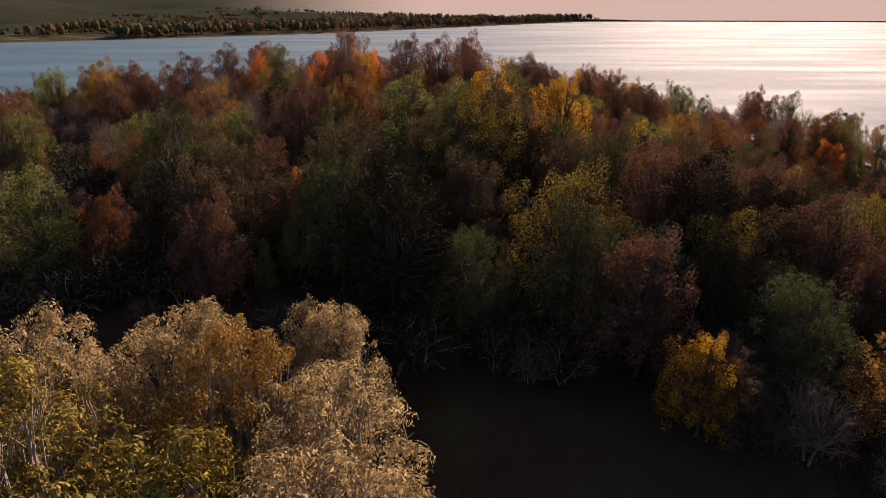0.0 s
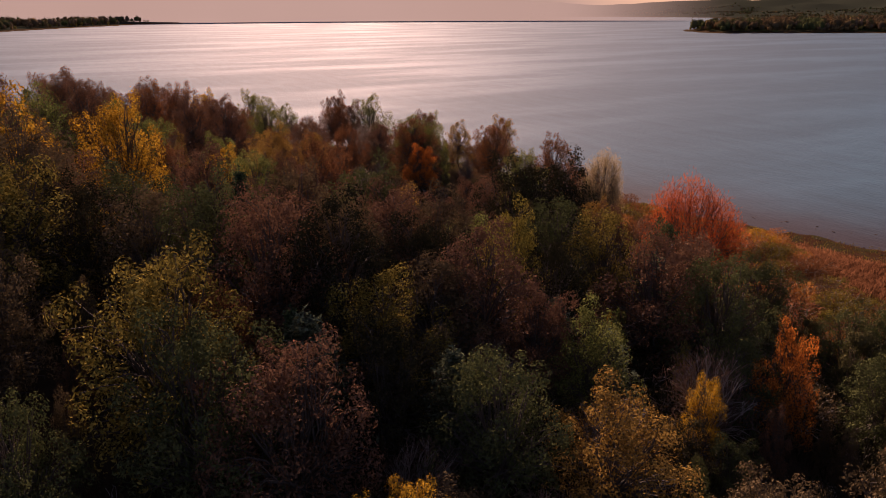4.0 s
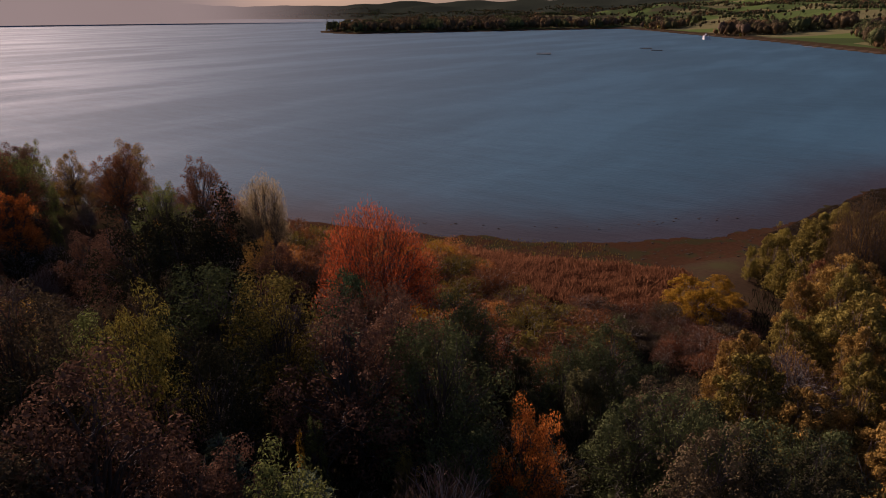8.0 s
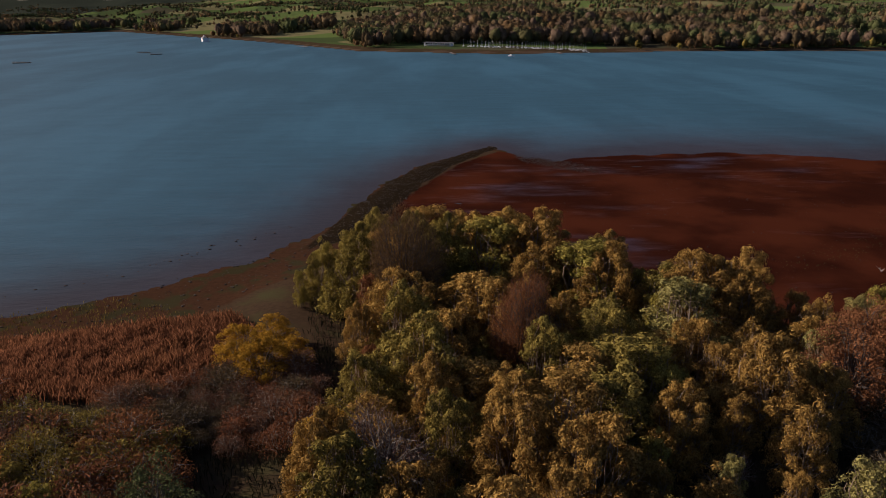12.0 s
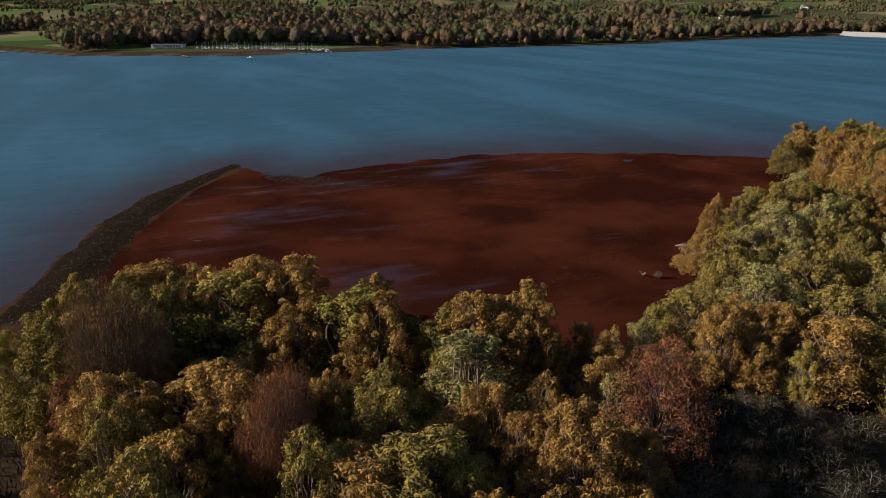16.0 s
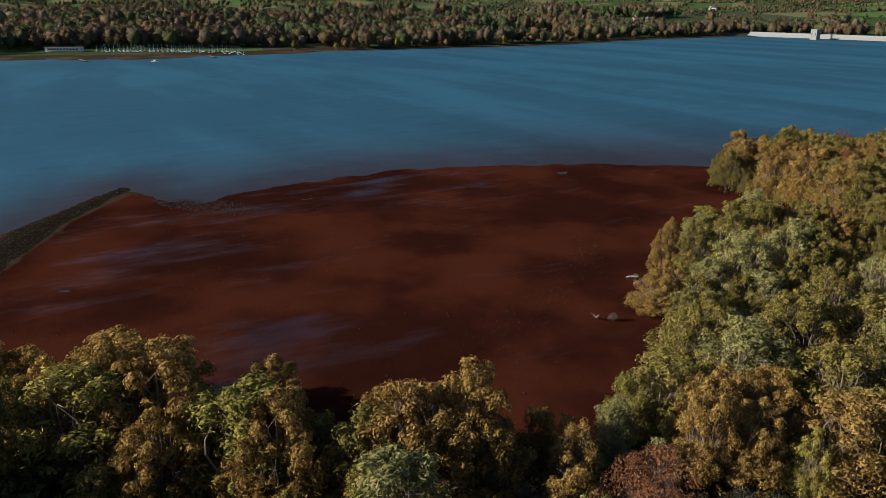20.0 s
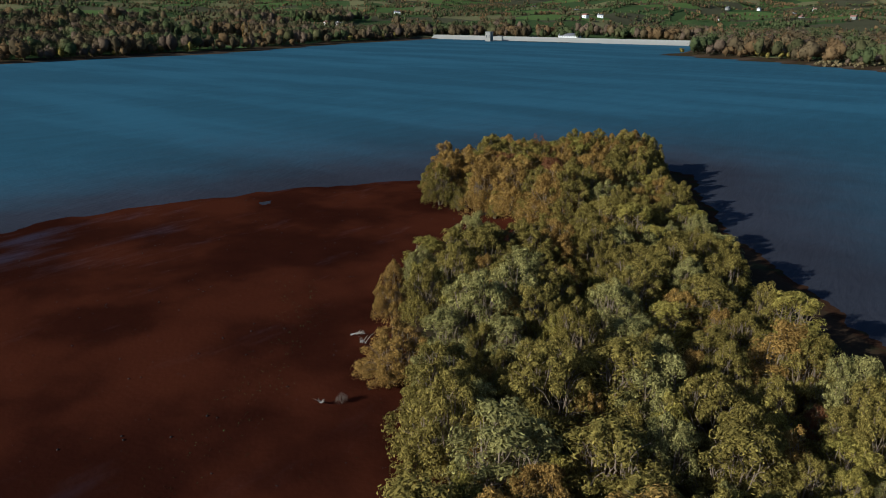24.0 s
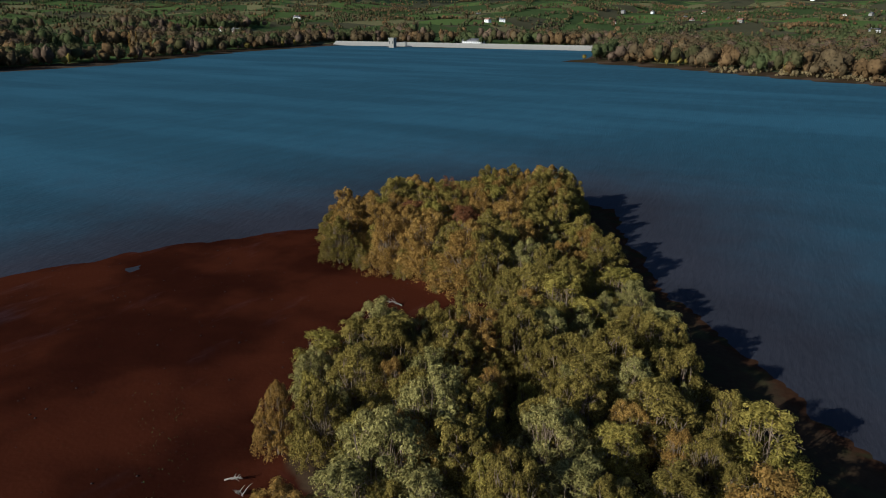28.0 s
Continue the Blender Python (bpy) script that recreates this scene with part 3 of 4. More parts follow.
KINDS = {
    "willow": (("willow_tree", "white_willow_tree", "sallow_tree", "goat_willow_tree", "osier_tree"), [willow(k, h, s) for k, h, s in ((1, 13, 2.5), (2, 12, 2.9), (3, 14, 2.4), (4, 11, 2.8), (5, 12.5, 2.2))], WARM_BARK, "olive"),
    "pale_willow": (("crack_willow_tree", "almond_willow_tree"), [willow(k, h, s, 28000, 36, 0.22, 0.46) for k, h, s in ((6, 13, 3.9), (7, 12, 4.2))], BARK, "straw"),
    "broad_willow": (("bay_willow_tree", "purple_willow_tree", "grey_willow_tree"), [willow(k, h, s, 23000, 28, 0.36, 0.52) for k, h, s in ((8, 12, 3.9), (9, 11.5, 4.2), (10, 13, 3.7))], WARM_BARK, "olive"),
    "broadleaf": (("oak_tree", "beech_tree", "sycamore_tree"), [broadleaf(k, h, s) for k, h, s in ((11, 15, 4.8), (12, 14, 5.2), (13, 16, 4.4))], DARK_BARK, "brown"),
    "bare": (("ash_tree", "birch_tree", "alder_tree"), [bare(k, h, s) for k, h, s in ((21, 13, 3.8), (22, 14, 3.4), (23, 12, 4.4))], BARK, "mauve"),
    "fan": (("red_willow_tree",), [fan(31)], DARK_BARK, "red"),
    "conifer": (("spruce_tree", "fir_tree", "pine_tree"), [conifer(k, h, r) for k, h, r in ((41, 14, 2.6), (42, 15, 2.2), (43, 12, 3.0))], DARK_BARK, "fir"),
    "shrub": (("shrub", "bush", "thicket"), [shrub(k, h, s) for k, h, s in ((51, 4.5, 2.6), (52, 4.0, 3.0), (53, 5.0, 2.2))], BARK, "rust"),
}
HIGH = {"willow": (13, 12, 14, 11, 12.5), "pale_willow": (13, 12), "broad_willow": (12, 11.5, 13), "broadleaf": (15, 14, 16), "bare": (13, 14, 12), "fan": (12,), "conifer": (14, 15, 12), "shrub": (4.5, 4.0, 5.0)}
WORDS = {"olive": "olive autumn leaves", "straw": "pale straw-coloured leaves", "ochre": "ochre autumn leaves", "grey": "silvery grey-green leaves", "lime": "yellow-green leaves",
         "rust": "rusty brown leaves", "gold": "golden yellow leaves", "orange": "bright orange leaves", "brown": "thin brown leaves", "green": "dark green leaves",
         "fir": "dark green needles", "spruce": "grey-green needles", "drab": "drab brown leaves", "holly": "evergreen leaves with shade painted into their colour", "amber": "amber leaves", "dun": "dun bare twigs", "moss": "mossy green leaves", "dull": "dull olive leaves", "tawny": "tawny leaves", "red": "glowing red upright twigs", "mauve": "bare mauve-brown twigs", "pale": "pale bare twigs", "reed": "dry straw"}
GROUPS = {"willow": "willows of the shore", "pale_willow": "pale willows below the wood", "broad_willow": "willows of the shore", "broadleaf": "trees of the hill wood", "bare": "bare trees", "fan": "", "conifer": "conifers of the wood", "shrub": "shrubs of the shore"}
LABELS = {"willow": "willow tree with {} on muddy ground", "pale_willow": "dense sunlit willow with {} below the wood", "broad_willow": "broad domed willow with {} on muddy ground", "broadleaf": "broadleaf tree with {} in the hill wood", "bare": "leafless tree with {}",
          "fan": "round tree of many upright shoots with {}", "conifer": "conifer with {} among the wood", "shrub": "low shrub with {} on the shore"}
first = {}
tree_rng = np.random.RandomState(77)


def plant(kind, x, y, top=None, leaf=None, wide=1.0, scale=1.0, which=None):
    """One tree: top is the height of its tip over the lake; wide stretches its crown."""
    name, shapes, bark, usual = KINDS[kind]
    leaf = leaf or usual
    i = tree_rng.randint(len(shapes)) if which is None else which
    g = height_at(x, y)
    if top is not None:
        scale = (top - g) / HIGH[kind][i]
    m = Matrix.LocRotScale((x, y, g - 0.05), Euler((0, 0, tree_rng.uniform(0, 6.28))), (scale * wide, scale * wide, scale))
    if (kind, i) in first:
        ob = copy_thing(first[kind, i], m)
    else:
        wood, crown = shapes[i]
        ob = first[kind, i] = tree_thing(name[i], wood, crown, bark, LEAF[usual], "crown")
        ob.matrix_basis = m
    for child in ob.children:
        if not child.name.startswith("trunk"):
            child.material_slots[0].link = "OBJECT"
            child.material_slots[0].material = LEAF[leaf]
    tagged(ob, LABELS[kind].format(WORDS[leaf]), "shrub" if kind == "shrub" else "tree", GROUPS[kind])
    return ob


placed = []


def single(kind, x, y, top, leaf=None, wide=1.0, which=None):
    placed.append((x, y, 2.2 if kind != "shrub" else 1.6))
    plant(kind, x, y, top, leaf, wide, which=which)


def fill(poly, gap, choice, seed, scale=(0.85, 1.1), holes=(), edge=1.0, wider=1.0):
    """Strew trees over an outline, no nearer to one another than gap."""
    rng = np.random.RandomState(seed)
    xs, ys = [p[0] for p in poly], [p[1] for p in poly]
    kinds, weights = [c[:2] for c in choice], np.array([c[2] for c in choice], float)
    xy = np.stack([rng.uniform(min(xs), max(xs), 6000), rng.uniform(min(ys), max(ys), 6000)], 1)
    ok = inside_by(poly, xy[:, 0], xy[:, 1]) > edge
    for hx, hy, hr in holes:
        ok &= (xy[:, 0] - hx) ** 2 + (xy[:, 1] - hy) ** 2 > hr * hr
    for x, y in xy[ok]:
        if all((x - a) ** 2 + (y - b) ** 2 > ((gap * 0.5 + c) if c > 0 else gap) ** 2 for a, b, c in placed if abs(x - a) < 9 and abs(y - b) < 9):
            placed.append((x, y, gap * 0.5))
            kind, leaf = kinds[rng.choice(len(kinds), p=weights / weights.sum())]
            plant(kind, x, y, leaf=leaf, scale=rng.uniform(*scale), wide=rng.uniform(0.95, 1.2) * wider)


# the hill wood
for args in (("broadleaf", 0.7, 103.8, 38.2, "gold", 1.0), ("broadleaf", 11.4, 112.7, 36.5, "gold", 0.8), ("broadleaf", -10.8, 101, 37, "green", 1.1), ("broadleaf", -33.3, 93.3, 33, "green", 1.1),
             ("broadleaf", -34.3, 147.4, 37.5, "orange", 1.0), ("broadleaf", -47.4, 148.4, 37, "orange", 0.9), ("broadleaf", -25.9, 156, 37, "orange", 1.0), ("broadleaf", -21.1, 78.2, 28.5, "orange", 0.5), ("broadleaf", -22.2, 106.2, 34, "lime", 0.8),
             ("broadleaf", 7, 92, 28.5, "gold", 0.8), ("broadleaf", -27.8, 87.7, 31, "brown", 1.0), ("conifer", 16.4, 63.9, 27.5, "fir", 1.1), ("conifer", 19.7, 90.2, 31.5, "fir", 1.3), ("conifer", 21.8, 94.4, 30, "fir", 1.4),
             ("broadleaf", 12.5, 70, 27.2, "rust", 0.9), ("broadleaf", 41.6, 83, 25, "green", 1.0), ("broadleaf", 42, 76, 27, "lime", 0.8), ("broadleaf", 45, 84, 25, "green", 0.9),
             ("broadleaf", 20.5, 49.6, 20.8, "drab", 1.8), ("broadleaf", 17.2, 48.6, 22.9, "gold", 1.0), ("bare", 25, 47, 21, "mauve", 1.2), ("bare", 30, 44, 19, "mauve", 1.1), ("conifer", 40.6, 66.9, 25, "spruce", 1.6), ("conifer", 41.8, 61.4, 23.2, "spruce", 1.9), ("conifer", 16.9, 62.4, 27.7, "spruce", 1.5), ("conifer", 25.6, 58.5, 26.9, "spruce", 1.5),
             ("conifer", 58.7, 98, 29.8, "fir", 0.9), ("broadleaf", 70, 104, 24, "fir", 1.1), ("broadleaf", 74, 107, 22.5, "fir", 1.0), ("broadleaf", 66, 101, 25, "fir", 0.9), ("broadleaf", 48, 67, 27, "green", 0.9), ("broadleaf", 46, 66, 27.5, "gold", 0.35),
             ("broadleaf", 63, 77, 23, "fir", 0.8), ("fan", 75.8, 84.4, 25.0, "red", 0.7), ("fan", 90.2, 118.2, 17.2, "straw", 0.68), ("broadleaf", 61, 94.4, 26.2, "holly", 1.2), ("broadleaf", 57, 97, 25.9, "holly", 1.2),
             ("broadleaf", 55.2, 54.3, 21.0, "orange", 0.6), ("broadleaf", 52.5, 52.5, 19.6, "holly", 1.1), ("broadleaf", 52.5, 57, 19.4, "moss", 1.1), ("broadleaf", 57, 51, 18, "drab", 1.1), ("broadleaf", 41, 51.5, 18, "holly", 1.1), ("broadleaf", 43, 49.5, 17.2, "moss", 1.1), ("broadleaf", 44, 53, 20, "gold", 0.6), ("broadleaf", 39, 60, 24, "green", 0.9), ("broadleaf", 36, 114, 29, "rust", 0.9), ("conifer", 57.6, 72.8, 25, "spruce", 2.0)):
    single(*args)
# the pale willows nearest to the start
for args in ((-10.1, 44.9, 27.3, "straw"), (-18.9, 41.7, 28, "straw"), (-14.1, 37.1, 28.5, "ochre"), (-26.1, 37.7, 26.3, "straw"), (-7.0, 33.4, 25.5, "straw"), (-14.3, 26.5, 28, "olive"), (-22.5, 28.9, 27, "olive"), (-6.2, 26.1, 25, "straw"), (-32.7, 31.2, 25, "olive")):
    single("pale_willow", *args, 1.15)
WOOD = [(-80, 66), (-20, 64), (4, 60), (18, 53), (34, 47), (52, 46), (60, 66), (68, 84), (80, 98), (90, 122), (100, 150), (94, 190), (50, 222), (-60, 225), (-125, 205), (-100, 110)]
SLOPE = [(-30, 60), (4, 58), (18, 52), (34, 46), (56, 44), (62, 66), (70, 86), (40, 94), (4, 92), (-40, 88)]
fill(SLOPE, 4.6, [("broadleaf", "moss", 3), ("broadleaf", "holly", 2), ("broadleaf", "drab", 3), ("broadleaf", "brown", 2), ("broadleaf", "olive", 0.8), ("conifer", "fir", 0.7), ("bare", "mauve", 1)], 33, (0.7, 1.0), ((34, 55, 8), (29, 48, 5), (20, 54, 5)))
fill(WOOD, 5.2, [("broadleaf", "brown", 5), ("bare", "mauve", 10), ("broadleaf", "green", 2.2), ("broadleaf", "rust", 3), ("broadleaf", "ochre", 1.2), ("broadleaf", "orange", 0.35), ("broadleaf", "gold", 0.5), ("bare", "pale", 0.6)], 3, (0.6, 0.88))
# shrubs whose near-black leaf colour stands for the shade below the wood
UNDER = [(-70, 64), (-10, 54), (14, 52), (30, 47), (60, 44), (84, 104), (60, 140), (-70, 135)]
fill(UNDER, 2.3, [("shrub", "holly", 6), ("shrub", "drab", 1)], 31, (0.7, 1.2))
SCRUB = [(26, 46), (44, 34), (64, 24), (75, 36), (77, 52), (78, 64), (72, 72), (62, 62), (52, 50)]
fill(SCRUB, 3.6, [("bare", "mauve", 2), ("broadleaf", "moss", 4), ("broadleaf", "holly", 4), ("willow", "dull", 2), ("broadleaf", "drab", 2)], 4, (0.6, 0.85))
# willows in front of the mudflat
for args in (("bare", 90, 43.5, 16.2, "mauve", 1.5), ("willow", 104, 33.5, 15.4, "ochre", 2.1), ("willow", 98, 20.6, 16, "olive", 1.9), ("willow", 84, 3, 15.4, "grey", 1.6), ("willow", 140, 57, 10.5, "lime", 0.8),
             ("fan", 134, 41, 14.0, "tawny", 0.85), ("fan", 112, 27, 13.0, "rust", 0.7), ("willow", 143, 44, 14.5, "ochre", 1.9), ("willow", 149, 18, 14.5, "lime", 1.1), ("willow", 153, 27, 14.5, "ochre", 1.8), ("willow", 124, 7, 14.2, "lime", 0.9), ("willow", 128, 5, 13.6, "olive", 1.0),
             ("broadleaf", 105, -8.6, 14.6, "rust", 1.1), ("broadleaf", 110, -13, 13, "rust", 1.0), ("willow", 120.5, -26, 10, "olive", 1.0), ("willow", 121, 62, 10.2, "gold", 2.3, 1), ("willow", 116, 58.5, 9.2, "gold", 2.3, 3), ("willow", 125.5, 58.5, 9.2, "gold", 2.2, 1), ("willow", 120, 55, 7.2, "gold", 2.2, 3),
             ("willow", 96, 48, 11, "gold", 1.9), ("willow", 100, 44, 12, "ochre", 2.0), ("willow", 91, 75, 10.5, "olive", 2.0), ("willow", 87, 71, 10, "lime", 1.9), ("willow", 96, 71, 9, "ochre", 1.8), ("shrub", 95, 80, 8, "ochre", 1.2), ("shrub", 100, 84, 6.5, "rust", 1.3)):
    single(*args)
FRONT = [(76, 24), (80, 44), (92, 54), (106, 47), (128, 48), (142, 60), (154, 54), (160, 38), (160, 22), (146, 12), (134, 5), (129, -8), (127, -24), (126, -38), (114, -42), (104, -36), (97, -28), (84, 7)]
CREST = [(128, 48), (154, 50), (160, 34), (157, 24), (146, 13), (134, 5), (130, -8), (121, -8), (125, 8), (138, 19), (145, 32), (136, 40)]
fill(CREST, 4.8, [("broad_willow", "olive", 3), ("broad_willow", "ochre", 5), ("willow", "lime", 2), ("willow", "rust", 1)], 35, (0.9, 1.1), wider=1.1)
# the shaded gap, filled with shrubs that carry the shade in their colour
GAP = [(78, 2), (80, -10), (92, -24), (101, -36), (113, -28), (111, -12), (98, -4)]
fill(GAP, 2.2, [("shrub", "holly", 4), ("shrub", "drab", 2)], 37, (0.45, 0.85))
fill(FRONT, 4.3, [("broad_willow", "olive", 1.5), ("broad_willow", "ochre", 4.5), ("willow", "olive", 1.5), ("willow", "ochre", 5), ("willow", "lime", 1), ("willow", "rust", 0.4), ("willow", "grey", 0.5), ("bare", "mauve", 0.5)], 5, (0.6, 0.98), ((131, 22, 6), (101, -23, 11), (95, -11, 9), (88, -7, 6)), wider=1.05)
THICKET = [(96, 52), (110, 49), (122, 54), (124, 58), (112, 70), (104, 76), (98, 64)]
fill(THICKET, 2.1, [("shrub", "reed", 3), ("shrub", "brown", 3), ("shrub", "drab", 5)], 36, (0.5, 0.8))
BUSHES = [(66, 84), (72, 70), (88, 60), (98, 62), (106, 82), (122, 104), (114, 130), (96, 128), (84, 104)]
fill(BUSHES, 2.7, [("shrub", "amber", 4), ("shrub", "rust", 2), ("shrub", "brown", 2), ("shrub", "gold", 0.4), ("shrub", "olive", 2.5), ("shrub", "reed", 3), ("shrub", "drab", 1.5)], 6, (0.8, 1.15))
# the wooded tongue beyond
for args in (("willow", 136, -74.5, 12.5, "ochre"), ("willow", 113.5, -55, 12.6, "lime"), ("willow", 130.5, -52, 11.6, "olive"), ("willow", 108, -76.7, 14.4, "ochre"), ("willow", 119.5, -67.4, 17, "grey"), ("willow", 115, -94.3, 15.5, "olive"),
             ("willow", 143, -113.5, 13.2, "rust"), ("willow", 139, -109.5, 12.2, "grey"), ("willow", 177, -137, 14.2, "grey"), ("willow", 105.5, -48.8, 12.2, "grey"), ("willow", 164, -71, 10, "ochre"), ("broadleaf", 192, -160, 14.0, "rust"), ("willow", 194, -134, 13.5, "ochre")):
    single(*args)
single("broad_willow", 151.5, -56.2, 7.4, "ochre", 1.35)
single("broad_willow", 163.5, -69, 11, "ochre", 0.8)
single("broad_willow", 158, -70.5, 10.6, "olive", 0.95)
single("broad_willow", 97.0, -70.0, 12.6, "olive", 0.95)
single("broad_willow", 100.2, -73.8, 12.6, "grey", 0.95)
single("broad_willow", 95.5, -66.0, 12.6, "olive", 0.95)
single("broad_willow", 105.2, -75.9, 12.6, "olive", 0.95)
single("shrub", 152.5, -47, 1.6, "mauve", 0.7)
TONGUE = [(132, -39), (145, -52), (150, -67), (164, -67), (171, -77), (173, -90), (158, -102), (152, -112), (164, -123), (180, -126), (206, -130), (216, -142), (210, -169), (194, -195), (175, -205), (166, -180), (154, -158),
          (140, -137), (123, -115.5), (111, -97.5), (99.5, -78), (91, -60), (87, -46), (100, -40), (114, -38)]
TIP = [(162, -124), (180, -127), (203, -132), (214, -143), (208, -168), (192, -188), (177, -196), (168, -178), (159, -157)]
fill(TIP, 4.0, [("broad_willow", "olive", 3), ("broad_willow", "ochre", 2.5), ("willow", "lime", 1), ("willow", "rust", 0.6)], 38, (0.88, 1.08), edge=2.4, wider=1.05)
fill(TONGUE, 3.45, [("willow", "olive", 6), ("broad_willow", "olive", 6), ("willow", "grey", 2), ("broad_willow", "grey", 1.5), ("willow", "ochre", 1.2), ("broad_willow", "ochre", 0.6), ("willow", "rust", 0.3), ("willow", "lime", 1.8)], 8, (0.56, 0.97), edge=1.6, wider=1.03)


# ---- reeds, rubble and driftwood ----
def strew(poly, count, seed):
    rng = np.random.RandomState(seed)
    xs, ys = [p[0] for p in poly], [p[1] for p in poly]
    x, y = rng.uniform(min(xs), max(xs), count), rng.uniform(min(ys), max(ys), count)
    ok = inside_by(poly, x, y) > 0.3 + rng.uniform(-1.5, 1.5, count)
    return x[ok], y[ok], rng


def reed_bed(name, poly, count, high, leaf, seed, label):
    x, y, rng = strew(poly, count, seed)
    z = land(x, y)[0]
    k = len(x)
    a, l = rng.uniform(0, 3.14, k), high * rng.uniform(0.6, 1.15, k) * (0.85 + 0.25 * (0.6 * swell(x, y, 17, 30) + 0.5 * swell(x, y, 5, 31)))
    w = rng.uniform(0.03, 0.07, k)
    lean = rng.normal(0, 0.26, (2, k)) * l
    p = np.stack([x, y, z], 1)
    side = np.stack([np.cos(a) * w, np.sin(a) * w, 0 * a], 1)
    tip = p + np.stack([lean[0], lean[1], l], 1)
    mid = p + np.stack([lean[0] * 0.4, lean[1] * 0.4, l * 0.62], 1)
    verts = np.stack([p - side * 0.6, p + side * 0.6, mid + side * 1.6, tip, mid - side * 1.6, mid], 1).reshape(-1, 3)
    base = np.arange(k)[:, None] * 6
    quads = np.concatenate([base + np.array((0, 1, 2, 5)), base + np.array((5, 2, 3, 4))])
    ob = new(name, mesh_from(name, verts, quads, LEAF[leaf]))
    return tagged(ob, label, "reeds", kind="stuff")


reed_bed("reed_bed", [(109, 74), (116, 66), (126, 60), (138, 68), (134, 82), (131, 104), (124, 122), (112, 132), (108, 112), (114, 92)], 110000, 1.6, "reed", 1, "dense bed of rusty dry reeds behind the beach")
reed_bed("shore_grass", [(110, 158), (128, 150), (136, 122), (143, 104), (150, 88), (140, 74), (132, 90), (128, 110)], 9000, 0.5, "olive", 2, "short withered grass along the stony beach")
# this undergrowth takes the leaf colour that has shade painted in
reed_bed("undergrowth", [(20, 48), (60, 30), (90, 0), (110, -38), (126, -24), (156, 20), (150, 56), (124, 54), (104, 60), (122, 120), (96, 140), (66, 100), (50, 66)], 80000, 1.3, "holly", 3, "undergrowth below the willows with shade in its colour")
reed_bed("mud_weed", [(150, -20), (158, -22), (168, -40), (182, -62), (196, -70), (190, -76), (176, -68), (160, -44)], 1500, 0.2, "moss", 4, "sparse green weed on the red mud")


def stones(name, poly, count, low, high, seed, label, mat=STONE, lowest=-9.0):
    x, y, rng = strew(poly, count, seed)
    z = np.maximum(land(x, y)[0], lowest)
    k = len(x)
    r = low + (high - low) * rng.rand(k) ** 3
    corner = np.array([(sx, sy, sz) for sz in (-1, 1) for sx, sy in ((-1, -1), (1, -1), (1, 1), (-1, 1))], float)
    v = corner[None] * rng.uniform(0.55, 1.1, (k, 8, 3))
    a = rng.uniform(0, 6.28, k)
    c, s_ = np.cos(a)[:, None], np.sin(a)[:, None]
    v = np.stack([v[..., 0] * c - v[..., 1] * s_, v[..., 0] * s_ + v[..., 1] * c, v[..., 2] * 0.6], 2) * r[:, None, None]
    v = v + np.stack([x, y, z + r * 0.15], 1)[:, None]
    face = np.array([(0, 3, 2, 1), (4, 5, 6, 7), (0, 1, 5, 4), (1, 2, 6, 5), (2, 3, 7, 6), (3, 0, 4, 7)])
    quads = (np.arange(k)[:, None, None] * 8 + face[None]).reshape(-1, 4)
    return tagged(new(name, mesh_from(name, v.reshape(-1, 3), quads, mat)), label, "stones", kind="stuff")


stones("spit_rubble", SPIT, 16000, 0.05, 0.16, 5, "brown rubble stones of the low spit")
stones("beach_stones", BEACH, 5000, 0.04, 0.2, 6, "small stones on the beach")
stones("weedy_bank", [(270, 6), (256, 4), (243, -7), (239, -16), (246, -17), (258, -8), (272, -3)], 5000, 0.06, 0.22, 8, "dark weedy clods beside the spit", CLOD)
stones("strand_weed", [(139, 131), (150, 107), (160, 92), (168, 84), (180, 73), (192, 64), (193, 66), (181, 76), (169, 87), (161, 95), (151, 110), (140, 133)], 2600, 0.08, 0.34, 9, "dark weed adrift in the shallows along the beach", CLOD, -0.1)
stones("mud_clods", MUD, 1800, 0.04, 0.16, 7, "clods and stones lying on the mud", CLOD)


def driftwood(x, y, turn, length, seed):
    rng = np.random.RandomState(seed)
    paths = [bend(rng, (0, 0, 0.1), (length, 0, 0.7), 0.14, 0.04, 5, 0.06)]
    for k in range(5):
        s = rng.uniform(0.25, 0.9)
        p = np.array((length * s, 0, 0.1 + 0.6 * s))
        paths.append(bend(rng, p, p + np.array((rng.uniform(0.2, 1.4), rng.uniform(-1.2, 1.2), rng.uniform(0.3, 1.9))), 0.07, 0.02, 3, 0.1))
    ob = new("fallen_branch", mesh_from("fallen_branch", *tubes(paths), DEAD_WOOD, True))
    ob.matrix_basis = pose(x, y, height_at(x, y), 0, 0, turn)
    tagged(ob, "bleached fallen branch lying on the mud", "branch", "fallen branches")


for k, args in enumerate(((172, -101, 30, 5.5), (174, -104, 70, 4.5), (166, -62, 200, 2.4), (163, -61, 160, 2.0), (155, -45.5, 150, 1.6), (178, -118, 20, 3.2))):
    driftwood(*args, 60 + k)


